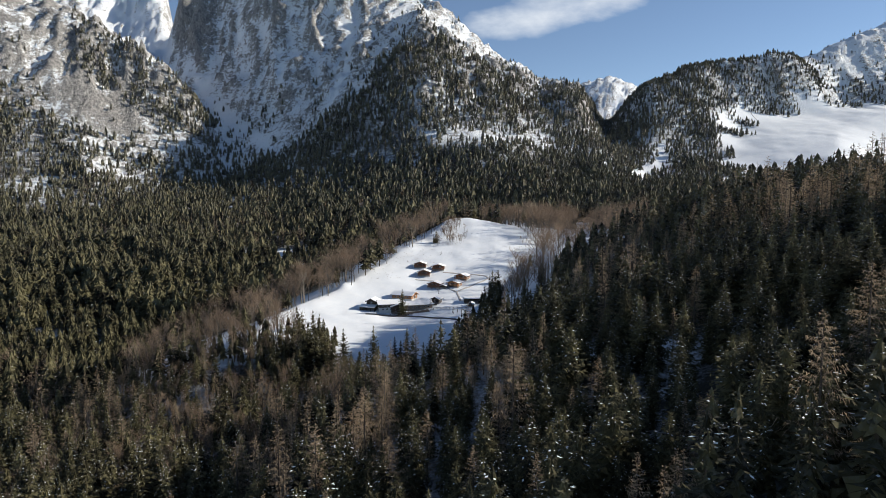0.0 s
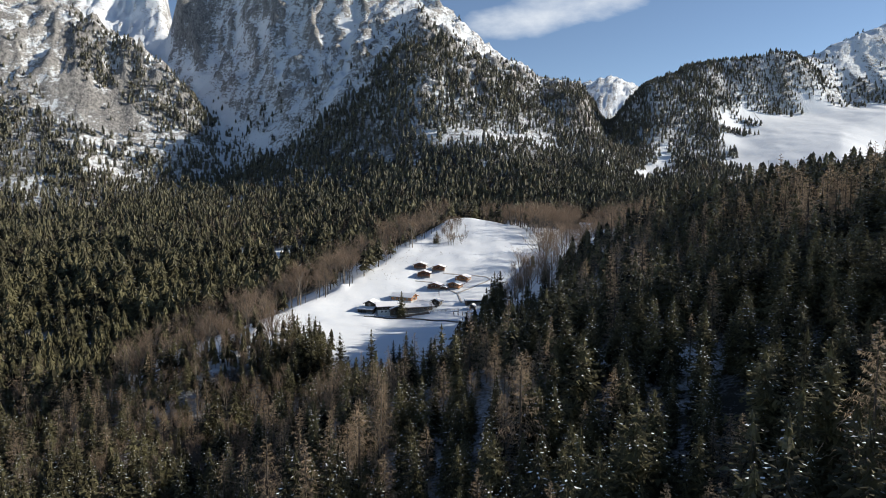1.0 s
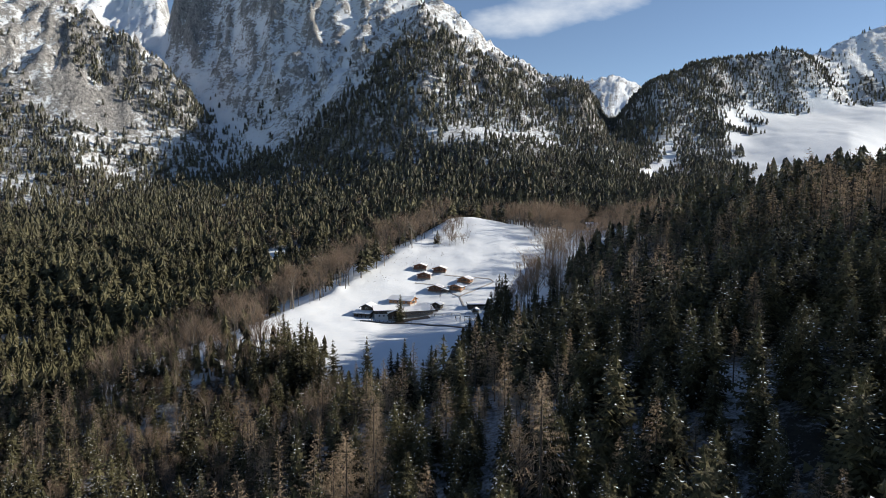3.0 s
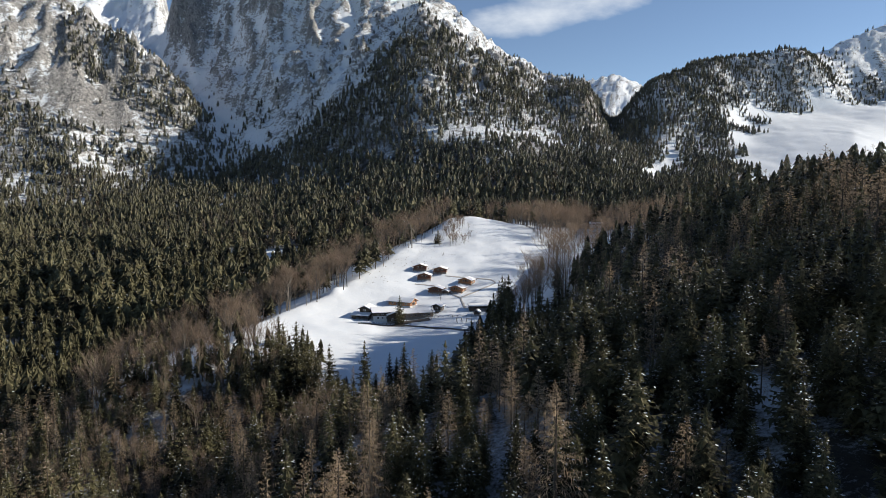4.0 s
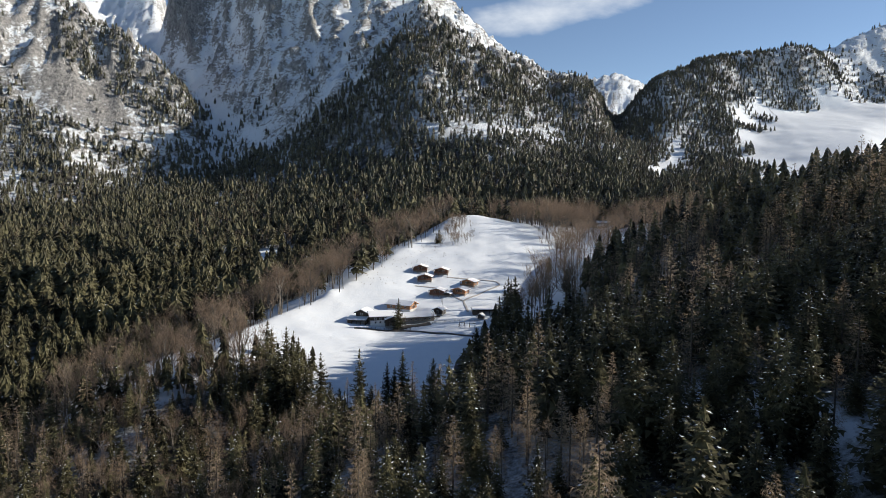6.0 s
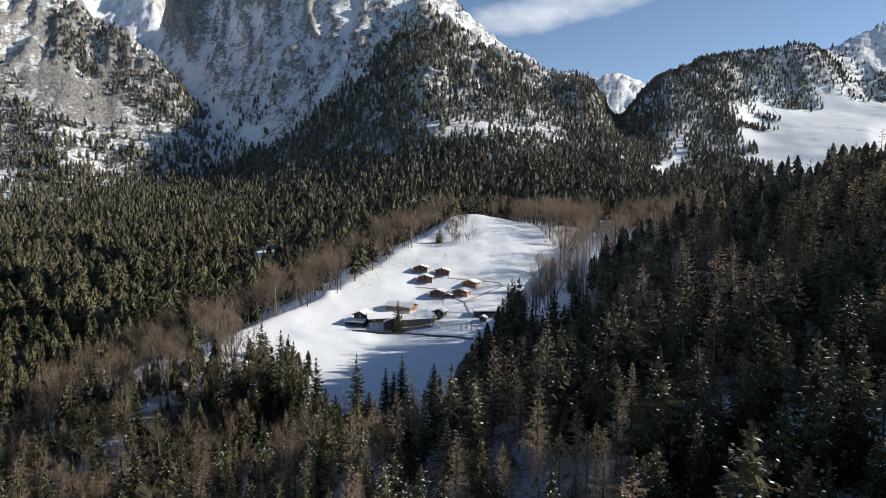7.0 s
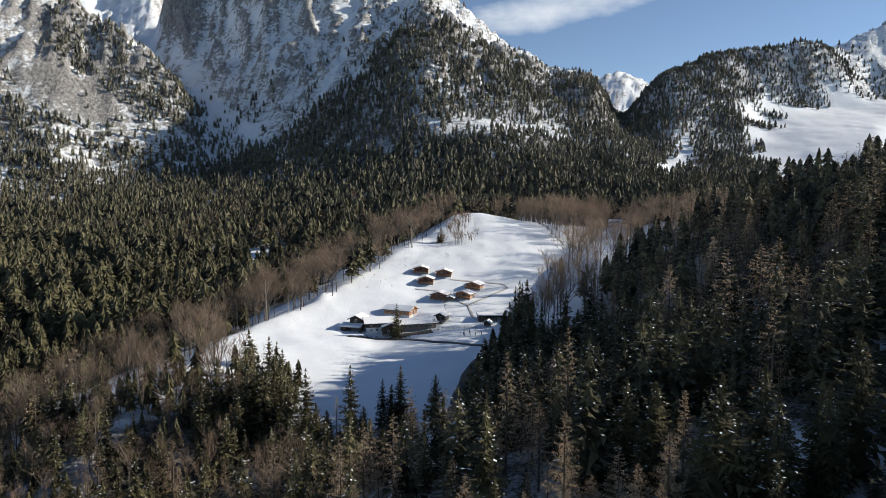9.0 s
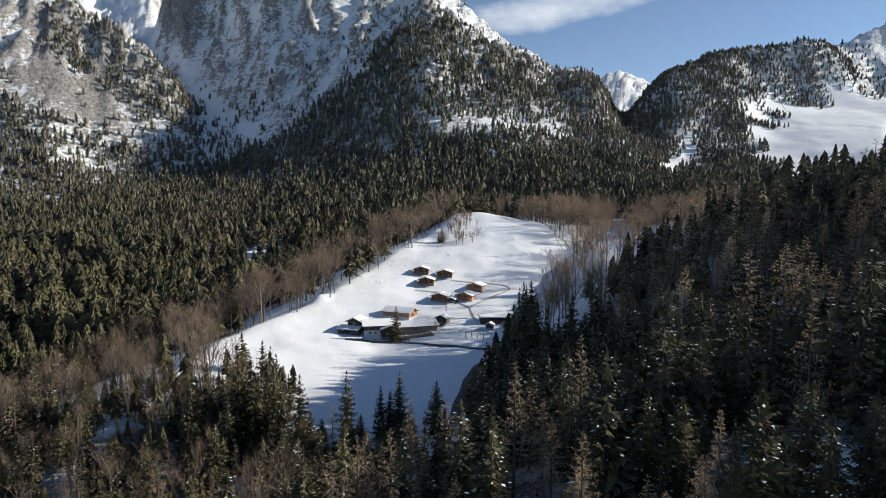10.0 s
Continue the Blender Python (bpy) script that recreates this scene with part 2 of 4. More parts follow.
def height(x, y):
    """Height of the bare ground at plan places (arrays of one dimension)."""
    x, y = np.asarray(x, float), np.asarray(y, float)
    valley = -70 + 0.155 * y + 2.5 * fbm(x / 60, y / 60, 3, 5) + 0.02 * np.maximum(-x - 250, 0)
    # past x 230, out of view, flattened so sun reaches the hillside treetops
    near_hill = 30 + 0.335 * x - 0.12 * np.maximum(-x - 30, 0) - 0.22 * np.maximum(x - 230, 0)
    far_hill = smax(-5 + 0.67 * x, near_hill - 22, 3.0)
    cap = 82 + 0.19 * np.clip(x - 110, 0, 110) - 24 * smooth(400, 470, y)
    far_hill = cap - smax(cap - far_hill, 0 * x, 6.0)
    w = smooth(236, 330, y)
    hill = near_hill * (1 - w) + far_hill * w + 3 * fbm(x / 45, y / 45, 3, 9)
    m = curve(y, (280, 330, 380, 445, 500, 540, 590, 670, 760), (-10, 2, 11, 19, 32, 42, 56, 72, 66))
    cx = crest_x(y)
    m = m + 0.08 * np.maximum(-x - 20, 0) - 0.45 * np.maximum(cx - x, 0) + 0.9 * fbm(x / 18, y / 18, 3, 3) + 0.4 * smooth(480, 530, y) * fbm(x / 7, y / 7, 2, 12)
    m = m + 5.5 * np.exp(-((x - 24) / 24) ** 2 - ((y - 668) / 38) ** 2) - 0.09 * np.maximum(x - 48, 0) + 1.3 * fbm(x / 46, y / 46, 2, 4)
    m = m + 3.0 * np.exp(-((x + 76) ** 2 + (y - 484) ** 2) / 22)
    z = smax(smax(valley, hill, 3.0), m, 2.0)
    mz = mountains(x, y)
    w = smooth(690, 790, y)
    z = z * (1 - w) + mz * w
    rough = smooth(170, 420, z) * smooth(1050, 1350, y)
    gentle = smooth(0.36, 0.44, x / np.maximum(y, 200)) * (1 - smooth(300, 360, z))
    rough = rough * (1 - gentle) * (1 - 0.6 * smooth(0.22, 0.27, x / np.maximum(y, 200)) * (1 - smooth(2200, 2600, y)))
    wx = x + 30 * fbm(x / 110, y / 110, 3, 40)
    flutes = 26 * ridged(wx / 120, y / 420, 3, 21) + 19 * ridged((wx + 0.35 * y) / 40, y / 150, 3, 22) + 12 * ridged((wx - 0.3 * y) / 17, y / 60, 2, 26) + 6 * fbm(x / 26, y / 26, 4, 23, 0.6)
    z = z + rough * (flutes - 12)
    bands = 3.5 * np.sin(z / 13 + 9 * fbm(x / 130, y / 130, 3, 24)) + 2 * np.sin(z / 5.3 + 6 * fbm(x / 60, y / 60, 3, 25))
    z = z + rough * bands
    z = z + smooth(750, 900, y) * ((1 - gentle) * 5 * fbm(x / 70, y / 70, 3, 6) + gentle * (2.2 * fbm(x / 45, y / 70, 3, 7) + 4 * fbm(x / 150, y / 150, 2, 8)))
    return z
# ---- end terrain ----


def treeline(x, y):
    return curve(784 + 1128 * x / np.maximum(y, 200),
                 (-200, 0, 150, 250, 330, 420, 500, 560, 620, 690, 740, 850, 1000, 1100, 1250, 1400, 1600),
                 (300, 290, 230, 200, 170, 165, 195, 250, 310, 420, 510, 445, 410, 480, 485, 420, 430))


def knoll(x, y):
    """The wooded knoll at the foot of the far ski slope."""
    return 1 - smooth(0.85, 1.1, np.hypot((x - 488) / 88, (y - 1235) / 62) + 0.12 * fbm(x / 30, y / 30, 2, 72))


def open_snow(x, y, z):
    """1 where snow lies open: the meadow, clearings, the far ski slope."""
    u = x / np.maximum(y, 200)
    meadow = smooth(0, 6, x - crest_x(y)) * smooth(0, 6, meadow_right(y) - x) * smooth(352, 366, y + 0.12 * x - 0.38 * np.maximum(-62 - x, 0)) * (1 - smooth(675, 700, y))
    strip = smooth(0, 3, x - road_x(y) + 8) * smooth(0, 3, meadow_right(y) - x) * smooth(290, 300, y) * (1 - smooth(375, 385, y))
    far = smooth(0.42, 0.45, u + 0.03 * fbm(x / 80, y / 80, 3, 77)) * smooth(860, 900, y) * (1 - smooth(-15, 25, y + 30 * fbm(x / 60, y / 60, 2, 70) - curve(u, (0.42, 0.457, 0.53, 0.613, 0.9), (1570, 1605, 1645, 1700, 1700))))
    gully = np.exp(-((u - 0.31 - 0.03 * smooth(1200, 1300, y)) / 0.018) ** 2) * smooth(1080, 1130, y) * (1 - smooth(1330, 1420, y))
    clear = np.exp(-(((x + 186) / 34) ** 2 + ((y - 684) / 22) ** 2) * 0.7)
    clear3 = np.clip(1.5 * np.exp(-((x - 112) / 15) ** 2 - ((y - 512) / 40) ** 2), 0, 1)
    clear2 = np.exp(-(((x + 152) / 13) ** 2 + ((y - 385) / 16) ** 2) * 0.7)
    lawn = np.exp(-((x - 0.264 * (y - 115)) / 8) ** 2) * smooth(585, 600, y) * (1 - smooth(684, 696, y))
    hollow = np.zeros_like(x)
    for hx, hy in ((48, 214), (57, 210), (65, 199), (68, 192)):
        hollow = np.maximum(hollow, np.exp(-((x - hx) / 3.4) ** 2 - ((y - hy) / 9) ** 2))
    islet = np.exp(-(((x - 728) / 22) ** 2 + ((y - 1561) / 12) ** 2)) + np.exp(-(((x - 655) / 30) ** 2 + ((y - 1500) / 14) ** 2))
    far = far * (1 - np.clip(2 * islet, 0, 1)) * (1 - knoll(x, y))
    return np.clip(np.maximum.reduce([meadow, strip, far, gully, clear * 1.5, clear2, clear3, 1.4 * lawn, 1.6 * hollow]), 0, 1)


def snowy_wood(x, y):
    """Open beech wood over snow, between the meadow and the valley forest."""
    return 0.75 * smooth(1.15, 0.75, np.hypot((x + 128) / 62, (y - 388) / 52) + 0.35 * fbm(x / 30, y / 30, 3, 73))


def wood_density(x, y, z):
    over = z - treeline(x, y) - 40 * fbm(x / 60, y / 60, 3, 91)
    d = np.clip(0.5 - over / 50, 0, 1)
    clump = smooth(-0.12, 0.35, fbm(x / 34, y / 60, 3, 92))
    ridge = smooth(-0.09, -0.05, x / np.maximum(y, 200)) * (1 - smooth(0.20, 0.23, x / np.maximum(y, 200)))
    clump = clump * (1 - 0.75 * ridge)
    d = np.maximum(d, 0.75 * clump * np.clip(1 - over / 200, 0, 1))
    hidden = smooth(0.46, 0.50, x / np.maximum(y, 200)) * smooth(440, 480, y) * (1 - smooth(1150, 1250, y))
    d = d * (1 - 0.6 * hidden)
    ledge = np.exp(-((z - 205) / 18) ** 2) * smooth(-0.06, 0.0, x / np.maximum(y, 200)) * (1 - smooth(0.14, 0.19, x / np.maximum(y, 200))) * smooth(1000, 1060, y)
    bald = np.exp(-((x + 42) / 30) ** 2 - ((y - 1275) / 25) ** 2) + np.exp(-((x - 36) / 26) ** 2 - ((y - 1262) / 22) ** 2)
    d = d * (1 - 0.93 * np.clip(ledge + bald, 0, 1))
    d = d * (1 - 0.75 * smooth(0.22, 0.5, fbm(x / 22, y / 34, 4, 55, 0.7)) * smooth(750, 1050, y))
    px = 784 + 1128 * x / np.maximum(y, 200)
    flank = z - curve(px, (130, 150, 250, 330, 370, 430), (540, 500, 410, 330, 280, 190))
    flank = smooth(-150, -110, flank) * (1 - smooth(15, 35, flank)) * smooth(140, 165, px) * (1 - smooth(380, 410, px)) * smooth(1300, 1360, y) * (1 - smooth(1540, 1600, y))
    d = np.maximum(d, 0.97 * flank * smooth(-0.55, -0.15, fbm(x / 30, y / 30, 3, 93)))
    d = np.maximum(d, 0.95 * knoll(x, y))
    # far ridge wood, thickened so dark trees and floor stand in for its shade
    shady = smooth(0.24, 0.27, x / np.maximum(y, 200)) * (1 - smooth(0.58, 0.64, x / np.maximum(y, 200))) * smooth(1250, 1350, y) * (1 - smooth(1740, 1800, y))
    d = np.maximum(d, shady * (0.55 + 0.42 * smooth(-0.15, 0.25, fbm(x / 40, y / 70, 3, 96))))
    # rock and scree at the foot of the crag
    scree = np.exp(-((px - 70) / 75) ** 2 - ((y - 1010) / 55) ** 2) + smooth(110, 150, px) * (1 - smooth(280, 330, px)) * smooth(1120, 1170, y) * (1 - smooth(1300, 1350, y)) * smooth(-0.15, 0.1, fbm(x / 45, y / 45, 3, 95))
    d = d * (1 - 0.5 * np.clip(scree, 0, 1))
    gaps = smooth(0.30, 0.44, fbm(x / 40, y / 26, 3, 58)) * smooth(-70, -110, x) * smooth(380, 450, y) * (1 - smooth(800, 900, y))
    side = x - meadow_right(y)
    lightly = smooth(-2, 2, side) * (1 - smooth(80, 105, side)) * smooth(425, 445, y) * (1 - smooth(615, 650, y))
    corridor = smooth(34, 37, x) * (1 - smooth(60, 66, x)) * smooth(384, 392, y) * (1 - smooth(450, 470, y))
    lightly = np.maximum(lightly, corridor)
    belt = np.exp(-((x - crest_x(y) + 22) / 28) ** 2) * smooth(325, 350, y) * (1 - smooth(640, 690, y))
    lightly = np.maximum(lightly, belt * (0.45 + 0.6 * smooth(-0.1, 0.3, fbm(x / 26, y / 26, 3, 59))))
    lightly = np.maximum(lightly, snowy_wood(x, y))
    return d * (1 - open_snow(x, y, z)) * (1 - 0.85 * gaps) * (1 - 0.66 * lightly)


# open places round the farm's road where the single trees below stand instead
def reserved(x, y):
    return ((x > -62) & (x < 0) & (y > 322) & (y < 378)) | (np.abs(x - road_x(y)) < np.where(y < 300, 3.2, 6)) & (y > 235) & (y < 405) | (x > -11) & (x < 4) & (y > 266) & (y < 300)


def road_x(y):
    return curve(y, (240, 270, 300, 318, 342, 365, 378, 395, 402), (-20, -12, -6.5, -5, -1.8, 2.6, 5.5, 9.5, 11.5))


def flat_mesh(name, verts, faces, mats, mat_index=None, smooth_shade=False):
    """A mesh from arrays of vertices and triangles or quads."""
    me = bpy.data.meshes.new(name)
    verts, faces = np.asarray(verts, np.float32), np.asarray(faces, np.int32)
    n = faces.shape[1]
    me.vertices.add(len(verts))
    me.vertices.foreach_set("co", verts.ravel())
    me.loops.add(faces.size)
    me.loops.foreach_set("vertex_index", faces.ravel())
    me.polygons.add(len(faces))
    me.polygons.foreach_set("loop_start", np.arange(0, faces.size, n, dtype=np.int32))
    for mt in mats:
        me.materials.append(mt)
    if mat_index is not None:
        me.polygons.foreach_set("material_index", np.asarray(mat_index, np.int32))
    me.polygons.foreach_set("use_smooth", np.full(len(faces), smooth_shade))
    me.update(calc_edges=True)
    return me


def build_ground():
    ys = np.concatenate([np.arange(-120, 60, 12.0), np.arange(60, 300, 5.0), np.arange(300, 700, 3.6), np.arange(700, 1100, 8.0),
                         np.arange(1100, 2000, 5.5), np.arange(2000, 2500, 20.0), np.arange(2500, 3900, 40.0), [4000, 4300, 4900]])
    us = np.linspace(-0.84, 0.84, 440)
    yy, uu = np.meshgrid(ys, us, indexing="ij")
    xx = uu * (yy + 200)
    x, y = xx.ravel(), yy.ravel()
    z = height(x, y)
    rows, cols = xx.shape
    i = np.arange(rows - 1)[:, None] * cols + np.arange(cols - 1)[None, :]
    faces = np.stack([i, i + 1, i + cols + 1, i + cols], -1).reshape(-1, 4)
    me = flat_mesh("ground", np.stack([x, y, z], 1), faces, [GROUND], None, True)
    litter_shade = wood_density(x, y, z) * (0.92 + 0.3 * fbm(x / 30, y / 30, 3, 66))
    thin = np.maximum(smooth(-45, -75, x) * (1 - smooth(380, 430, y)), np.exp(-((x - crest_x(y) + 20) / 30) ** 2) * smooth(340, 380, y) * (1 - smooth(640, 690, y)))
    top = smooth(0, 5, x - meadow_right(y)) * (1 - smooth(40, 90, x - meadow_right(y))) * smooth(395, 425, y) * (1 - smooth(740, 800, y))
    belt = np.exp(-((x - crest_x(y) + 12) / 22) ** 2) * smooth(340, 380, y) * (1 - smooth(640, 690, y))
    litter_shade = np.clip(litter_shade * (1 - 0.75 * belt) * (1 - 0.33 * smooth(1000, 1250, y)) * (1 - np.maximum(0.05 * thin, 0.5 * top)) * (1 - reserved(x, y)), 0, 1)
    litter_shade = np.maximum(litter_shade, (0.62 + 0.5 * fbm(x / 22, y / 22, 3, 74)) * smooth(-25, -40, x) * (1 - smooth(325, 345, y)))
    # below the meadow: undergrowth, with shade painted in as dark floor
    litter_shade = np.maximum(litter_shade, 0.95 * smooth(-12, -20, x) * smooth(-72, -64, x) * smooth(300, 310, y) * (1 - smooth(332, 338, y)))
    litter_shade = litter_shade * (1 - 0.85 * snowy_wood(x, y))
    u = x / np.maximum(y, 200)
    chute = np.exp(-((u - curve(z, (200, 230, 299, 400, 480, 560), (-0.27, -0.29, -0.338, -0.375, -0.40, -0.42))) / 0.013) ** 2) * smooth(190, 230, z) * (1 - smooth(520, 560, z))
    chute = np.maximum(chute, np.exp(-((u - curve(z, (300, 350, 450, 560), (-0.245, -0.25, -0.258, -0.275))) / 0.009) ** 2) * smooth(320, 360, z) * (1 - smooth(540, 570, z)))
    chute = np.maximum(chute, np.exp(-((u - curve(z, (240, 330, 430, 500, 600), (-0.19, -0.165, -0.145, -0.142, -0.17))) / 0.008) ** 2) * smooth(230, 270, z))
    saddle = smooth(-0.57, -0.52, u) * (1 - smooth(-0.43, -0.405, u)) * smooth(1560, 1640, y)
    bare = smooth(0, 40, z - treeline(x, y)) * smooth(-0.09, -0.05, u) * (1 - smooth(0.22, 0.25, u))
    rocky = smooth(700, 1050, y) * (1 - 0.22 * bare) * (1 - 0.45 * np.clip(chute, 0, 1)) * (1 - 0.45 * saddle) * (1 - open_snow(x, y, z))
    crag = smooth(-0.42, -0.46, u) * smooth(1150, 1250, y) * (1 - smooth(1540, 1580, y))
    rocky = rocky + 0.13 * crag
    pillar = np.exp(-((u + 0.562) / 0.022) ** 2) * smooth(250, 290, z) * (1 - smooth(440, 480, z)) + np.exp(-((u + 0.497) / 0.026) ** 2) * smooth(215, 245, z) * (1 - smooth(360, 390, z))
    rocky = rocky + 0.5 * pillar * crag + 0.3 * smooth(-0.42, -0.40, u) * (1 - smooth(-0.35, -0.31, u)) * smooth(440, 500, z) * (1 - smooth(2050, 2150, y))
    rocky = rocky * (1 - 0.3 * smooth(0.22, 0.27, u)) - 0.04 * smooth(-0.41, -0.38, u) * (1 - smooth(-0.12, -0.08, u)) * smooth(1250, 1350, y)
    # snow gathers in the gullies, ribs stand bare
    zz = z.reshape(rows, cols)
    pad = np.pad(zz, ((0, 0), (7, 7)), mode="edge")
    rib = (zz - sum(pad[:, k:k + cols] for k in range(15)) / 15).ravel()
    pad = np.pad(zz, ((0, 0), (2, 2)), mode="edge")
    rib2 = (zz - sum(pad[:, k:k + cols] for k in range(5)) / 5).ravel()
    rocky = rocky + np.where(rocky > 0.3, 0.22 * np.tanh(rib / 9) + 0.15 * np.tanh(rib2 / 4), 0) * smooth(1150, 1250, y)
    for name, values in (("litter_shade", litter_shade), ("rocky", rocky)):
        at = me.attributes.new(name, "FLOAT", "POINT")
        at.data.foreach_set("value", np.asarray(values, np.float32))
    return tagged(new("ground", me), "snow-covered valley floor, meadow and rocky mountainsides", "ground", kind="structure")


build_ground()


# ---- trees ----
def prism(path, radii, sides=4):
    """A tapering stem along a path."""
    v, f = [], []
    for p, r in zip(path, radii):
        for k in range(sides):
            a = 2 * math.pi * k / sides
            v.append((p[0] + r * math.cos(a), p[1] + r * math.sin(a), p[2]))
    for i in range(len(path) - 1):
        for k in range(sides):
            a, b_ = i * sides + k, i * sides + (k + 1) % sides
            f += [(a, b_, b_ + sides), (a, b_ + sides, a + sides)]
    return v, f


def spruce(seed, detail, full=1.0):
    """Arrays of a spruce 1 m high: trunk, boughs, snow on them."""
    rnd = random.Random(seed)
    trunk = prism([(0, 0, 0), (0, 0, 0.5), (0, 0, 0.985)] if detail > 1 else [(0, 0, 0), (0, 0, 0.97)], [0.014, 0.009, 0.001] if detail > 1 else [0.014, 0.001], 5 if detail > 1 else 3)
    bv, bf, sv, sf = [], [], [], []
    width = 0.24 * full
    taper = rnd.uniform(0.62, 0.88)

    def spread(t):
        return width * (1 - t) ** taper * (0.72 + 0.28 * min(1, t * 5)) + 0.006

    def fleck(a, d, z, size):
        """A small pad of snow lying on a bough."""
        ca, sa = math.cos(a), math.sin(a)
        w, ln, tip = size * rnd.uniform(0.3, 0.6), size * rnd.uniform(0.9, 2.4), rnd.uniform(-0.5, 0.1) * size
        o = len(sv)
        for dd, ss, dz in ((d - ln / 2, 0, 0.002), (d, w, 0), (d + ln / 2, 0, tip), (d, -w, 0)):
            sv.append((ca * dd - sa * ss, sa * dd + ca * ss, z + dz))
        sf.extend([(o, o + 1, o + 2), (o, o + 2, o + 3)])

    def star(t, r, rise, spokes, short):
        """A ragged tier of drooping boughs."""
        z, ox, oy, turn = 0.07 + 0.91 * t, rnd.uniform(-0.006, 0.006), rnd.uniform(-0.006, 0.006), rnd.uniform(0, 6.28)
        o = len(bv)
        bv.append((ox, oy, min(0.99, z + rise)))
        for q in range(2 * spokes):
            a = turn + math.pi * q / spokes + rnd.uniform(-0.25, 0.25)
            rr = r * (rnd.uniform(0.68, 1.2) if q % 2 == 0 else rnd.uniform(*short))
            bv.append((ox + rr * math.cos(a), oy + rr * math.sin(a), z + (-rr * rnd.uniform(0.0, 0.5) if q % 2 == 0 else 0.12 * rr)))
            bf.append((o, o + 1 + q, o + 1 + (q + 1) % (2 * spokes)))
            if detail == 1 and q % 2 == 0 and t < 0.85 and rnd.random() < 0.10:
                fleck(a, rr * 0.85, z + 0.015, 0.02)

    if detail < 2:
        tiers, spokes = ((12, 6), (4, 4))[detail == 0]
        for k in range(tiers):
            t = 0.16 * detail + (1 - 0.16 * detail) * (k + rnd.uniform(0.1, 0.7)) / tiers
            star(t, spread(t) * 1.05, 1.6 / tiers * rnd.uniform(0.8, 1.1), spokes, (0.34, 0.6))
        return trunk, (bv, bf), (sv, sf)
    # dense shaded boughs near the trunk
    tiers = (9, 13)[detail == 3]
    for k in range(tiers):
        t = (k + rnd.uniform(0.1, 0.7)) / tiers
        star(t, spread(t) * 0.5, 0.85 / tiers, 6, (0.35, 0.6))
    # whorls of boughs, each a spine with hanging side sprays
    whorls, per, pairs = ((18, 5, 2), (28, 6, 4))[detail == 3]
    for w in range(whorls):
        turn = rnd.uniform(0, 6.28)
        for k in range(per):
            t = min(0.985, ((w + rnd.uniform(0.1, 0.9)) / whorls) ** 1.05)
            z = 0.06 + 0.93 * t
            r = spread(t) * rnd.choice((0.62, 0.85, 0.95, 1.0, 1.08, 1.2))
            a = turn + 2 * math.pi * k / per + rnd.uniform(-0.35, 0.35)
            ca, sa = math.cos(a), math.sin(a)
            sag, lift = rnd.uniform(0.25, 0.75) * (1.1 - t), rnd.uniform(0.15, 0.45)
            half = rnd.uniform(0.30, 0.48)

            def at(d, s, dz=0.0):
                return (ca * d * r - sa * s * r, sa * d * r + ca * s * r, z + r * (-sag * d + lift * d * d + dz))
            step = 0.74 / pairs
            for j in range(pairs):
                d = 0.16 + step * j + rnd.uniform(-0.05, 0.05)
                for sgn in (-1, 1):
                    o = len(bv)
                    s = sgn * half * (1.05 - 0.75 * d) * rnd.uniform(0.7, 1.25)
                    bv += [at(d, 0), at(d + step * 1.05, 0), at(d + step * rnd.uniform(0.7, 1.3), s, -abs(s) * rnd.uniform(0.0, 0.9))]
                    bf.append((o, o + 1, o + 2))
            o = len(bv)
            bv += [at(0.78, 0.05), at(0.78, -0.05), at(1.04, rnd.uniform(-0.06, 0.06), rnd.uniform(-0.05, 0.08))]
            bf.append((o, o + 1, o + 2))
            if t < 0.92 and rnd.random() < (0.4, 0.42)[detail == 3]:
                d = rnd.uniform(0.45, 0.95)
                fleck(a, d * r, z + r * (-sag * d + lift * d * d) + 0.006, rnd.uniform(0.009, 0.024) * (1.2 - 0.5 * t))
    return trunk, (bv, bf), (sv, sf)


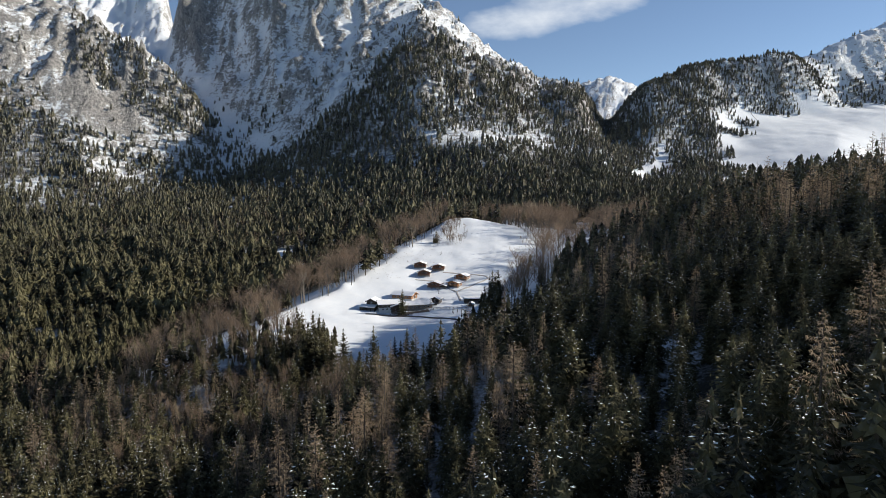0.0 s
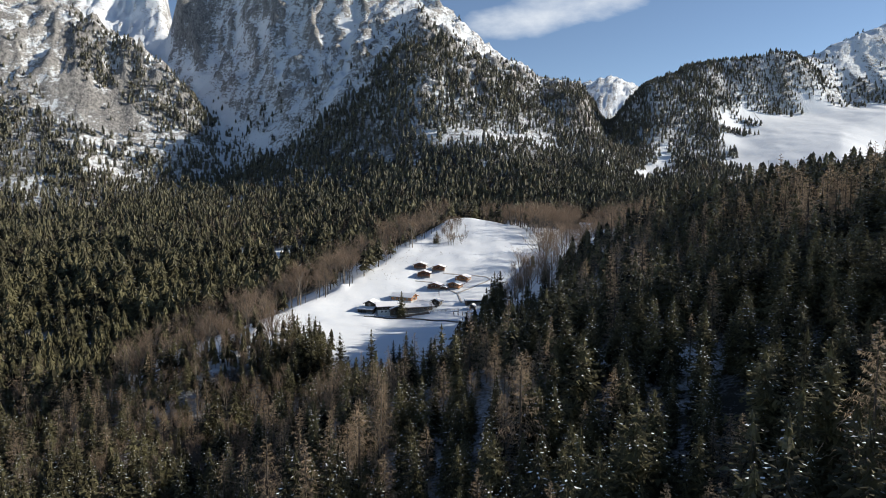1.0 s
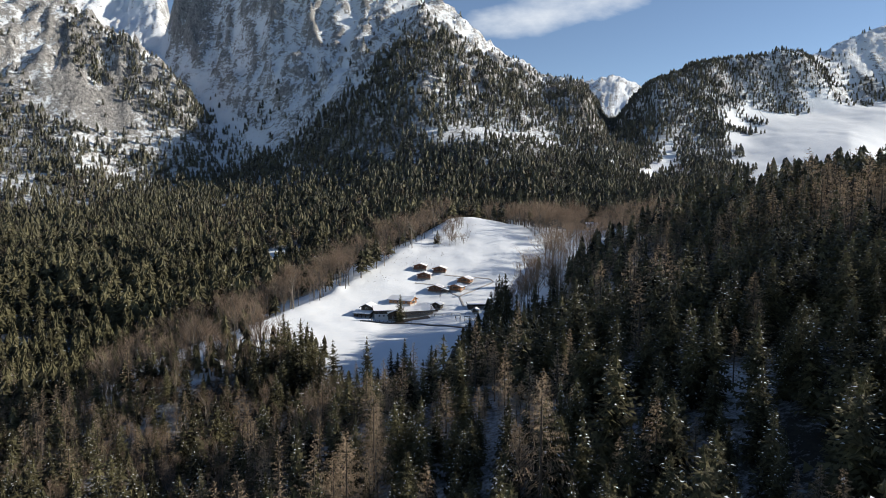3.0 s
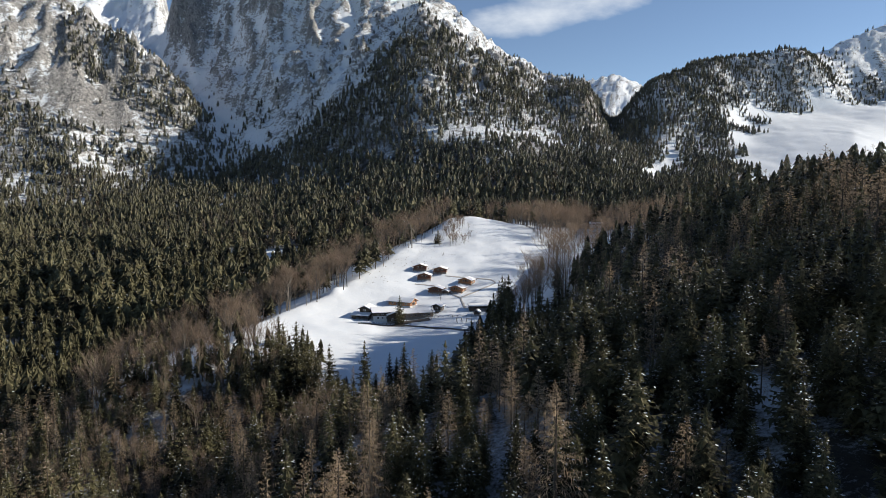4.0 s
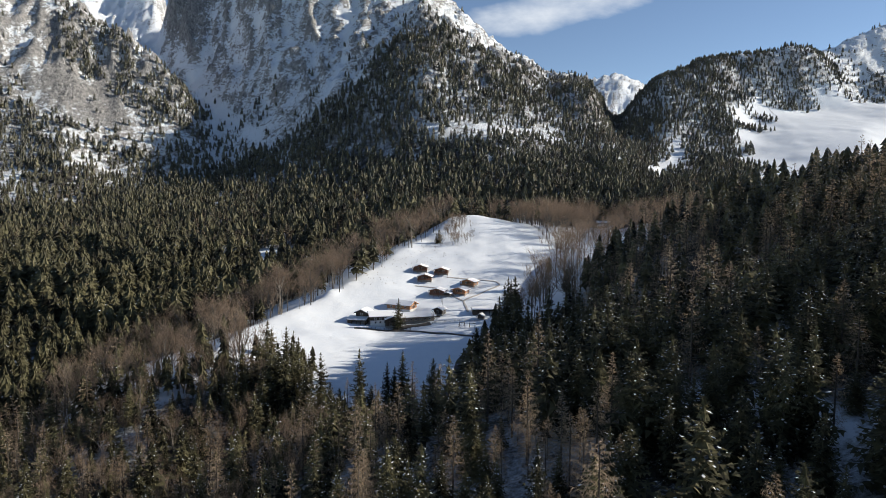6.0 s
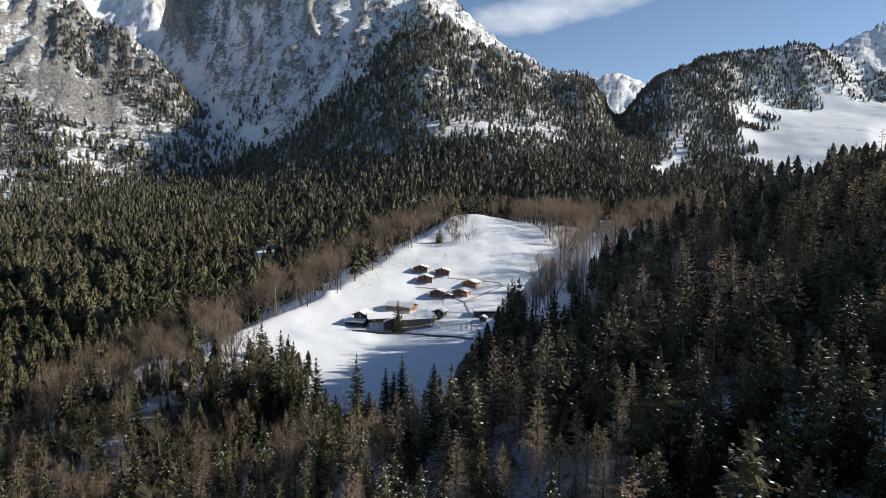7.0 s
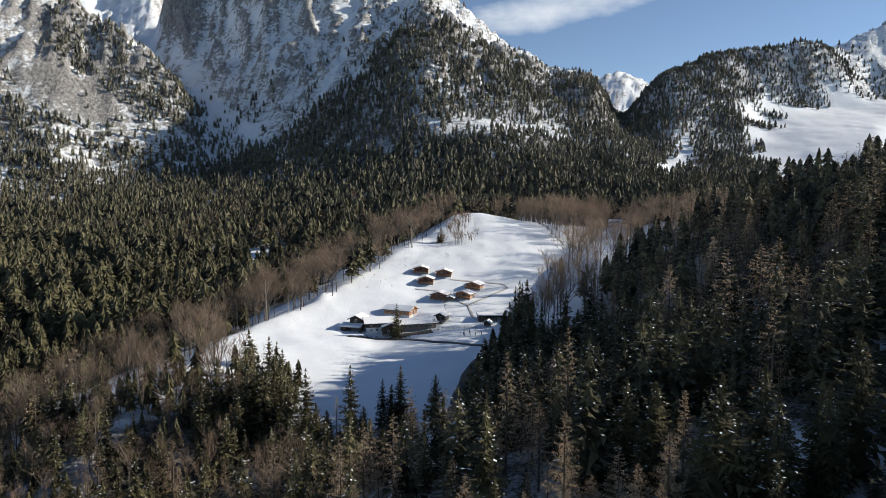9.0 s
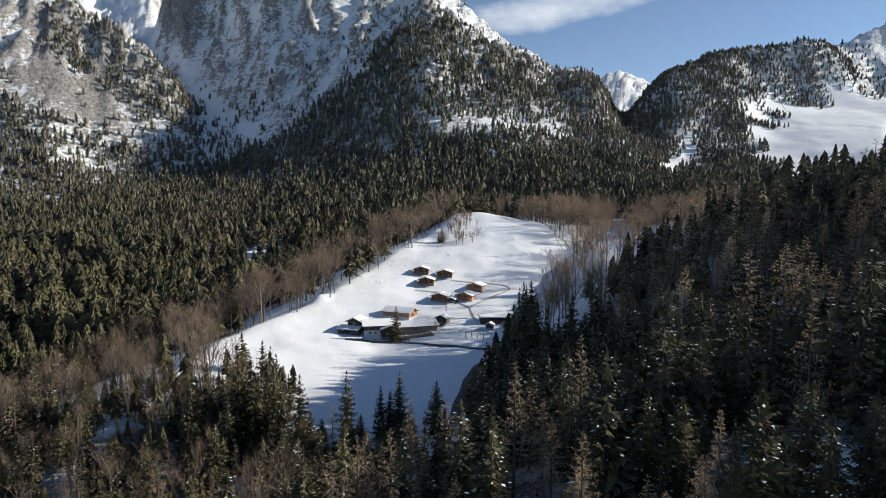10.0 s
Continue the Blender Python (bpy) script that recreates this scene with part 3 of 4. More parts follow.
def larch(seed, detail, full=1.0):
    """A bare larch 1 m high: trunk, fine hanging twigs, no snow."""
    rnd = random.Random(seed)
    trunk = prism([(0, 0, 0), (0, 0, 0.5), (0, 0, 0.99)], [0.013, 0.009, 0.001], 5 if detail > 1 else 3)
    bv, bf = [], []
    count, twigs = {3: (150, 14), 2: (88, 10), 1: (32, 6), 0: (12, 2)}[detail]
    width = 0.27 * full
    th = {3: 0.0010, 2: 0.0015, 1: 0.0046, 0: 0.014}[detail]
    for i in range(count):
        t = (i + rnd.random()) / count
        z0 = 0.09 + 0.90 * t
        r = (width * (1 - t) ** 0.75 * (0.65 + 0.35 * min(1, t * 3)) + 0.006) * rnd.uniform(0.5, 1.15)
        a = i * 2.39996 + rnd.uniform(-0.6, 0.6)
        ca, sa = math.cos(a), math.sin(a)
        droop = rnd.uniform(-0.15, 0.3)

        def at(d, s, dz):
            return (ca * d - sa * s, sa * d + ca * s, z0 + dz - droop * d)
        o = len(bv)
        bv += [at(0, -th, 0), at(0, th, 0), at(r, 0, 0.2 * r)]
        bf.append((o, o + 1, o + 2))
        for q in range(twigs):
            d = r * (0.15 + 0.85 * (q + rnd.random()) / twigs)
            ln = (0.3 + 0.7 * rnd.random()) * ((0.40 if detail < 2 else 0.30) * r + 0.010)
            s = rnd.uniform(-1, 1) * ln
            o = len(bv)
            w2 = th * (2.2 if detail > 1 else 1.5)
            lift = 0.2 * d * d / max(r, 1e-3)
            bv += [at(d - w2, 0, lift), at(d + w2, 0, lift + w2), at(d + ln * rnd.uniform(0.1, 0.6), s, lift + rnd.uniform(-1.0, 0.4) * ln)]
            bf.append((o, o + 1, o + 2))
    return trunk, (bv, bf), ([], [])


def beech(seed, detail, full=1.0):
    """A bare broad-leaved tree 1 m high: stem and limbs, crown of twigs."""
    rnd = random.Random(seed)
    tv, tf, bv, bf = [], [], [], []

    def limb(p, d, ln, r, depth):
        q = p + d * ln
        side = d.cross(Vector((0.3, 0.9, 0.2))).normalized()
        up = d.cross(side)
        vv, ff = (tv, tf) if depth < 2 else (bv, bf)
        o = len(vv)
        if depth < 2:
            for c, rr in ((p, r), (q, r * 0.6)):
                for k in range(3):
                    an = k * 2.094
                    vv.append(tuple(c + (side * math.cos(an) + up * math.sin(an)) * rr))
            for k in range(3):
                a, b_ = o + k, o + (k + 1) % 3
                ff += [(a, b_, b_ + 3), (a, b_ + 3, a + 3)]
        else:
            vv += [tuple(p - side * r), tuple(p + side * r), tuple(q)]
            ff.append((o, o + 1, o + 2))
            for _ in range(2 if depth >= 3 or detail == 0 else 1):
                o = len(vv)
                c = p + d * ln * rnd.uniform(0.2, 0.9)
                e = c + (d + Vector((rnd.uniform(-1, 1), rnd.uniform(-1, 1), rnd.uniform(-0.3, 0.8)))).normalized() * ln * rnd.uniform(0.5, 0.9)
                vv += [tuple(c - up * r * 0.8), tuple(c + up * r * 0.8), tuple(e)]
                ff.append((o, o + 1, o + 2))
        if depth >= {2: 4, 1: 3, 0: 2}[detail]:
            return
        n = (8, 5, 3, 3)[depth] if detail else (5, 5, 3)[depth]
        for k in range(n):
            base = p + d * ln * (rnd.uniform(0.45, 1.0) if depth else rnd.uniform(0.35, 1.0))
            nd = (d + Vector((rnd.uniform(-1, 1), rnd.uniform(-1, 1), rnd.uniform(-0.1, 0.7))) * (0.62 if depth < 2 else 0.9)).normalized()
            limb(base, nd, ln * rnd.uniform(0.5, 0.8) * (0.82 if depth == 0 else 1), r * (0.5 if depth < 2 else 0.7), depth + 1)
    limb(Vector((0, 0, 0)), Vector((rnd.uniform(-0.05, 0.05), rnd.uniform(-0.05, 0.05), 1)).normalized(), 0.40, 0.0070 if detail else 0.018, 0)
    top = max(v[2] for v in bv + tv)
    tv[:] = [(a / top * full, b_ / top * full, c / top) for a, b_, c in tv]
    bv[:] = [(a / top * full, b_ / top * full, c / top) for a, b_, c in bv]
    return (tv, tf), (bv, bf), ([], [])


MAKERS = {"spruce": (spruce, [BARK, NEEDLES, SNOW]), "larch": (larch, [BARK, LARCH, SNOW]), "beech": (beech, [PALE_BARK, BEECH, SNOW])}
KINDS = {}


def variants(kind, detail, count):
    detail = min(detail, 1) if kind == "beech" else detail
    key = (kind, detail)
    if key not in KINDS:
        KINDS[key] = []
        for k in range(count):
            parts = MAKERS[kind][0](100 * k + 7 + detail, detail, (0.85, 1.0, 1.2, 0.95, 1.1)[k % 5])
            v, f, mi, o = [], [], [], 0
            for j, (pv, pf) in enumerate(parts):
                if pf:
                    v.append(np.array(pv))
                    f.append(np.array(pf) + o)
                    mi.append(np.full(len(pf), j))
                    o += len(pv)
            KINDS[key].append((np.concatenate(v), np.concatenate(f), np.concatenate(mi), parts))
    return KINDS[key]


def plant_stuff(name, label, kind, detail, places, count=5):
    """Many trees as one object. places: rows of x, y, z, height, turn, width."""
    places = np.asarray(places, float)
    if not len(places):
        return None
    models = variants(kind, detail, count)
    vs, fs, ms, o = [], [], [], 0
    which = np.arange(len(places)) % len(models)
    for j, (v, f, mi, _) in enumerate(models):
        p = places[which == j]
        if not len(p):
            continue
        c, s = np.cos(p[:, 4])[:, None], np.sin(p[:, 4])[:, None]
        h, wd = p[:, 3][:, None], (p[:, 3] * p[:, 5])[:, None]
        x = (v[:, 0] * c - v[:, 1] * s) * wd + p[:, 0][:, None]
        y = (v[:, 0] * s + v[:, 1] * c) * wd + p[:, 1][:, None]
        z = v[:, 2] * h + p[:, 2][:, None]
        vs.append(np.stack([x, y, z], -1).reshape(-1, 3))
        fs.append((f[None] + (np.arange(len(p)) * len(v))[:, None, None]).reshape(-1, 3) + o)
        ms.append(np.tile(mi, len(p)))
        o += len(p) * len(v)
    me = flat_mesh(name, np.concatenate(vs), np.concatenate(fs), MAKERS[kind][1], np.concatenate(ms))
    return tagged(new(name, me), label, "forest", kind="stuff")


def scatter(y0, y1, step, seed, margin=25):
    """Jittered places inside the part of the valley that comes into view."""
    g = np.random.default_rng(seed)
    half = 0.76 * y1 + margin
    xs, ys = np.meshgrid(np.arange(-half, half, step), np.arange(y0, y1, step))
    x = (xs + g.uniform(-0.48, 0.48, xs.shape) * step).ravel()
    y = (ys + g.uniform(-0.48, 0.48, xs.shape) * step).ravel()
    keep = np.abs(x) < 0.745 * y + margin
    return x[keep], y[keep], g


def species(x, y, z, g):
    """0 spruce, 1 larch, 2 beech for each place."""
    n = len(x)
    r = g.random(n)
    patch = fbm(x / 55, y / 55, 3, 61)
    larchy = np.clip(0.20 + 0.9 * patch, 0.03, 0.7)
    u = x / np.maximum(y, 200)
    larchy = np.clip(larchy + 0.42 * smooth(50, 80, x) * smooth(235, 290, y), 0, 0.9)
    larchy = np.clip(larchy + 0.10 * smooth(-75, -50, x) * (1 - smooth(20, 45, x)) * smooth(150, 170, y) * (1 - smooth(290, 310, y)), 0, 0.9)
    larchy = larchy * (1 - 0.25 * smooth(-25, -10, x) * (1 - smooth(235, 260, y)))
    larchy = larchy * (1 - 0.6 * smooth(125, 150, x) * smooth(300, 340, y))
    larchy = larchy * (1 - 0.75 * smooth(45, 60, x) * (1 - smooth(190, 215, y)))
    valley = smooth(-60, -110, x) * smooth(330, 400, y)
    larchy = larchy * (1 - 0.95 * valley)
    larchy = np.where(y > 700, np.clip(0.10 + 0.7 * patch, 0, 0.5), larchy)
    # bare broad-leaved belts: along the meadow's crest, round its top, and at the valley's edge
    belt = np.exp(-((x - crest_x(y) + 20) / 26) ** 2) * smooth(340, 380, y) * (1 - smooth(640, 690, y))
    top = smooth(-4, 2, x - meadow_right(y)) * (1 - smooth(75, 110, x - meadow_right(y))) * smooth(425, 455, y) * (1 - smooth(740, 800, y))
    low = smooth(-25, -60, x) * 0.42 * (1 - smooth(350, 410, y)) * (1 - 0.8 * smooth(-130, -180, x)) * smooth(180, 240, y)
    skirt = smooth(-78, -94, x) * smooth(325, 345, y) * (1 - smooth(430, 460, y)) * smooth(-195, -165, x)
    gap = smooth(32, 36, x) * (1 - smooth(60, 68, x)) * smooth(384, 392, y) * (1 - smooth(450, 470, y))
    low = low * (1 - 0.85 * smooth(310, 328, y) * smooth(-96, -80, x))
    beechy = np.clip(np.maximum.reduce([belt * 1.15, top * 1.1, low, 0.62 * skirt, gap]), 0, 0.97)
    out = np.where(r < beechy, 2, np.where(g.random(n) < larchy, 1, 0))
    return out


NAMES = ("spruce", "larch", "beech")


def part(name, mesh, parent, label=""):
    ob = new(name, mesh)
    ob.parent = parent
    return tagged(ob, label)


TREE_MESHES = {}


def tree(kind, variant, x, y, h, turn, wide=1.0, z=None, label="", group="", detail=3):
    """One tree as a thing: trunk, crown and the snow on its boughs."""
    key = (kind, variant, detail)
    if key not in TREE_MESHES:
        parts = variants(kind, detail, 5)[variant][3]
        TREE_MESHES[key] = [flat_mesh(kind + "_" + nm, pv, pf, [mt]) if pf else None
                            for nm, (pv, pf), mt in zip(("trunk", "crown", "snow"), parts, MAKERS[kind][1])]
    if z is None:
        z = float(height(np.array([x]), np.array([y]))[0]) - 0.2
    ob = new(kind + "_tree")
    ob.location, ob.rotation_euler, ob.scale = (x, y, z), (0, 0, turn), (h * wide, h * wide, h)
    texts = {"spruce": "tall dark green spruce with snow flecks on its boughs", "larch": "leafless brown larch with fine hanging twigs",
             "beech": "bare broad-leaved tree with pale stem on snow"}
    tagged(ob, label or texts[kind], "tree", group)
    for nm, me in zip(("trunk", "crown", "snow"), TREE_MESHES[key]):
        if me:
            tagged(part(nm, me, ob), kind="stuff" if nm == "snow" else "")
    return ob


# Trees that stand out on the near hillside: plan place and height of the top.
MARKED_LARCHES = [(-18.5, 212.5, 43.5, 1.25), (14.7, 226, 53.5, 1.1), (15.5, 202, 48, 0.8), (24, 265, 53, 0.7), (77.4, 194, 73.2, 1.2), (67.7, 184.7, 67.7, 1.0), (47.6, 156, 55.9, 1.0),
                  (32.7, 168, 45.8, 0.9), (68.5, 215, 66.5, 0.9), (-1.7, 222, 44.6, 0.9), (10.7, 212, 46, 0.8), (-77.6, 281, 16.6, 0.9), (-116, 322.8, 4.6, 1.0), (-49.6, 205, 30.8, 1.0),
                  (64, 298, 72.4, 0.9), (103, 331.5, 88.4, 1.0), (81, 309, 80, 1.0)]
MARKED_SPRUCES = [(41.5, 216, 57.3, 0.9), (49, 215.5, 54.5, 0.8), (40, 186.3, 53, 0.8), (30.2, 223, 59.5, 1.1), (33.5, 217, 60.3, 1.1), (39.1, 187, 60, 0.8), (-7.4, 240, 42.3, 0.9)]


def beside_marked(x, y):
    out = np.zeros(len(x), bool)
    for mx, my, mz, w in MARKED_LARCHES + MARKED_SPRUCES:
        out |= (np.hypot(x - mx, y - my) < 4.5)
    return out


def below_marked(x, y):
    """1 where trees are kept low so that sun and view reach a marked tree."""
    out = np.zeros(len(x), bool)
    for mx, my, mz, w in MARKED_LARCHES + MARKED_SPRUCES:
        out |= (x > mx - 2) & (x < mx + 17) & (np.abs(y - my - 0.2 * (x - mx)) < 5)
        out |= (np.abs(x - mx) < 5) & (y < my) & (y > my - 13)
    return out


def forest(tag, y0, y1, step, detail, seed, tall=(14, 27), dense=0.95, single=None, area=None, wide=(0.85, 1.2), fine=None):
    x, y, g = scatter(y0, y1, step, seed)
    if area:
        inside = (x > area[0]) & (x < area[1])
        x, y = x[inside], y[inside]
    z = height(x, y)
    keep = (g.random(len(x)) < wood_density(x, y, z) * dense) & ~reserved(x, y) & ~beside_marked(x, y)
    x, y, z = x[keep], y[keep], z[keep]
    sp = species(x, y, z, g)
    h = g.uniform(tall[0], tall[1], len(x)) * (0.62 + 0.42 * vnoise(x / 25, y / 25, 88) + 0.34 * vnoise(x / 70, y / 70, 89))
    h = h * np.where(g.random(len(x)) < 0.28, g.uniform(0.5, 0.85, len(x)), 1.0)
    scrub = smooth(-18, -70, x) * (1 - smooth(315, 350, y)) if y0 < 400 else np.zeros(len(x))
    h = h * np.where(sp == 2, np.where(y < 480, 1.42, 1.15) - 0.55 * scrub, np.where((sp == 1) & (y < 480), 1.08, 1.0)) * (1 - 0.22 * scrub)
    h = h * (1 - 0.10 * smooth(75, 115, x) * smooth(255, 320, y) * (1 - smooth(560, 620, y)))
    h = h * (1 - 0.35 * ((x > -72) & (x < 6) & (y > 282) & (y < 326)))
    h = h * (1 - 0.5 * below_marked(x, y))
    rows = np.stack([x, y, z - 0.3, h, g.uniform(0, 6.28, len(x)), g.uniform(wide[0], wide[1], len(x))], 1)
    left = np.ones(len(x), bool)
    # the low slopes under the flight and the outer edges need less detail
    low = ((100 - z - h > 0.49 * y) | (np.abs(x) > 0.70 * y + 6)) & (detail == 2)
    if fine:
        near = left & (x > fine[0]) & (x < fine[1]) & (y > fine[2]) & (y < fine[3])
        for k in range(2):
            plant_stuff(NAMES[k] + "_forest", ("dark green spruces at the foot of the snow meadow", "brown leafless larches at the foot of the snow meadow")[k], NAMES[k], 2, rows[(sp == k) & near])
        left &= ~(near & (sp < 2))
    if single:
        a = np.where((y > single[0]) & (y < single[1]) & (x > single[2]) & (x < single[3]) & (sp < 2) & ~low)[0][:290]
        left[a] = False
        for k in a:
            tree(NAMES[sp[k]], int(k) % 5, x[k], y[k], h[k], rows[k, 4], rows[k, 5], group="trees on the near hillside")
    labels = ("dense dark green spruce forest on the %s", "brown leafless larches among spruces on the %s", "bare grey-brown beech wood on the %s")
    for k in range(3):
        plant_stuff(NAMES[k] + "_forest", labels[k] % tag, NAMES[k], detail, rows[(sp == k) & left & ~(low & (k < 2))])
        if detail == 2 and k < 2:
            plant_stuff(NAMES[k] + "_forest", labels[k] % "low slope", NAMES[k], 0, rows[(sp == k) & left & low])
    print(tag, [int((sp == k).sum()) for k in range(3)], int((~left).sum()))


forest("near hillside", 85, 330, 6.8, 2, 11, (15, 27), single=(96, 262, -25, 118))
forest("hillside and meadow edges", 330, 470, 6.2, 1, 12, (14, 24), wide=(0.95, 1.3), fine=(-90, 70, 330, 392))
forest("brushy valley edge", 195, 372, 4.9, 1, 21, (7, 16), 0.9, area=(-330, -30))
forest("valley floor", 470, 720, 7.8, 1, 13, (19, 29), wide=(1.2, 1.7))
forest("foot of the mountains", 720, 1000, 7.6, 0, 14, (12, 20), wide=(1.15, 1.55))
forest("mountain slopes", 1000, 1500, 7.7, 0, 15, (11, 19), wide=(1.15, 1.5))
forest("high mountain slopes", 1500, 2000, 9.6, 0, 16, (9, 15), wide=(1.2, 1.6))

# extra trees that darken the far ridge in place of shade
forest("far ridge", 1450, 1770, 6.8, 0, 17, (9, 15), wide=(1.0, 1.4), area=(390, 1010))

# the marked trees of the near hillside
for kind_, rows_ in (("larch", MARKED_LARCHES), ("spruce", MARKED_SPRUCES)):
    for n_, (x_, y_, top_, w_) in enumerate(rows_):
        base_ = float(height(np.array([x_]), np.array([y_]))[0]) - 0.3
        tree(kind_, n_ % 5, x_, y_, top_ - base_, n_ * 2.3, w_, base_, group="trees on the near hillside",
             label="leafless tan larch standing above the hillside spruces" if kind_ == "larch" else "olive green spruce catching sun on the hillside")

# single spruces between the road and the meadow, on the hill top and by the farm
for n_, (x_, y_, h_, w_) in enumerate([(-36, 326, 31, 0.98), (-19.5, 340, 25.5, 1.05), (-6.5, 337, 20.5, 0.95), (-26, 338, 21.4, 0.85), (-23, 341, 18, 0.8), (-52, 328, 27.4, 1.1),
                                       (-57, 322, 26, 1.05), (-47, 320, 19.6, 1.1), (-31, 322, 18.5, 1.2), (-14, 326, 13, 1.0)]):
    tree("spruce", n_ % 5, x_, y_, h_, n_ * 1.3, w_, group="spruces below the meadow")
for n_, (x_, y_, h_) in enumerate([(-54, 314, 18), (-49, 311, 15), (-43, 316, 17), (-39, 312, 14), (-35, 317, 16), (-28, 314, 17), (-24, 319, 15), (-20, 313, 16), (-60, 312, 15), (-44, 324, 15),
                                   (-25, 329, 14), (-58, 329, 18), (-18, 322, 14), (-67.5, 367, 12), (-71, 362, 13), (-64, 361, 11.5), (-74, 368, 10), (-69, 356, 14), (-62, 354, 11)]):
    tree("spruce", n_ % 5, x_, y_, h_, n_ * 1.7, 1.15, group="spruces below the meadow", label="mid-sized dark spruce in the shade below the snow meadow")
for n_, (x_, y_, h_) in enumerate([(-42, 332, 16), (-15, 333, 15), (-8, 341, 14), (-60, 335, 17)]):
    tree("larch", n_, x_, y_, h_, n_ * 2.1, 0.9, group="larches below the meadow")
for n_, (x_, y_, h_, w_) in enumerate([(25, 377, 30, 0.85), (29, 384, 33, 0.8), (26, 392, 28, 0.85), (31, 398, 34, 0.8), (33, 389, 27, 0.9), (30, 406, 30, 0.85), (34, 412, 29, 0.85),
                                       (13, 366, 23, 0.8), (16, 374, 20, 0.8), (35, 403, 31, 0.85), (31, 371, 26, 0.9), (21, 368, 22, 0.9), (34, 378, 29, 0.85)]):
    tree("spruce", n_ % 5, x_, y_, h_, n_ * 0.9, w_, label="very tall dark spruce at the edge of the snow meadow", group="tall spruces beside the meadow")
for n_, (x_, y_, h_) in enumerate([(40, 398, 25), (44, 404, 27), (49, 410, 24), (43, 414, 26), (53, 402, 25), (48, 395, 22)]):
    tree("beech", n_ % 5, x_, y_, h_, n_ * 1.1, 0.8, label="tall leafless broad-leaved tree on the snowy meadow edge", group="bare trees beside the meadow")
tree("spruce", 2, -6.2, 595, 12.5, 0.4, 1.0, label="lone dark spruce on the upper snow meadow")
tree("spruce", 1, -8.5, 594, 9, 2.4, 1.0, label="smaller dark spruce on the upper snow meadow")
tree("spruce", 3, -28.2, 437.0, 18.5, 1.0, 1.15, label="large dark spruce in front of the farmhouse")


# ---- buildings ----
WOOD = simple("brown_timber", (0.13, 0.054, 0.030), (0.25, 0.112, 0.062), 2.2, 0.7, 0.02)
# brighter timber for the sunlit houses, sunlight put into the wood's colour
SUNLIT_WOOD = simple("orange_timber", (0.33, 0.145, 0.062), (0.52, 0.255, 0.115), 2.0, 0.65, 0.02)
OLD_WOOD = simple("weathered_timber", (0.035, 0.026, 0.020), (0.10, 0.075, 0.055), 2.5, 0.8, 0.02)
PALE_WOOD = simple("pale_weathered_timber", (0.20, 0.15, 0.11), (0.36, 0.29, 0.22), 2.2, 0.8, 0.02)
PLASTER = simple("white_plaster", (0.62, 0.60, 0.57), (0.80, 0.79, 0.77), 0.8, 0.85, 0.01)
STONE = simple("grey_stone_base", (0.16, 0.15, 0.14), (0.36, 0.34, 0.31), 1.4, 0.9, 0.04)
ASPHALT = simple("wet_asphalt", (0.028, 0.028, 0.030), (0.065, 0.063, 0.06), 0.5, 0.6, 0.01)
TRACK = simple("cleared_gravel_track", (0.30, 0.27, 0.24), (0.58, 0.56, 0.54), 0.35, 0.9, 0.03)
WET_GRAVEL = simple("wet_gravel", (0.07, 0.055, 0.045), (0.21, 0.17, 0.14), 0.5, 0.8, 0.03)
BRUSH = simple("dry_brush", (0.05, 0.035, 0.022), (0.16, 0.11, 0.07), 1.0, 0.9)
ROOFING = simple("dark_shingle", (0.03, 0.024, 0.02), (0.09, 0.07, 0.055), 2.0, 0.8, 0.02)


def glass_material():
    m, nt, b = material("window_glass")
    b.inputs["Base Color"].default_value = (0.02, 0.025, 0.03, 1)
    b.inputs["Roughness"].default_value = 0.08
    return m


GLASS = glass_material()


def solid(pieces, bevel=0.0):
    """A bmesh of boxes (x0, x1, y0, y1, z0, z1)."""
    bm = bmesh.new()
    for x0, x1, y0, y1, z0, z1 in pieces:
        m = Matrix.Translation(((x0 + x1) / 2, (y0 + y1) / 2, (z0 + z1) / 2)) @ Matrix.Diagonal((abs(x1 - x0), abs(y1 - y0), abs(z1 - z0), 1))
        bmesh.ops.create_cube(bm, size=1.0, matrix=m)
    if bevel:
        bmesh.ops.bevel(bm, geom=bm.edges[:], offset=bevel, segments=1, affect="EDGES")
    return bm


def extrude_outline(outline, y0, y1):
    """A solid whose section in x and z is given, from y0 to y1."""
    bm = bmesh.new()
    a = [bm.verts.new((x, y0, z)) for x, z in outline]
    c = [bm.verts.new((x, y1, z)) for x, z in outline]
    bm.faces.new(a)
    bm.faces.new(c[::-1])
    for k in range(len(a)):
        j = (k + 1) % len(a)
        bm.faces.new((a[k], c[k], c[j], a[j]))
    bmesh.ops.recalc_face_normals(bm, faces=bm.faces[:])
    return bm


def bpart(name, bm, mt, parent, label=""):
    me = bpy.data.meshes.new(name)
    bm.to_mesh(me)
    bm.free()
    me.materials.append(mt)
    return part(name, me, parent, label)


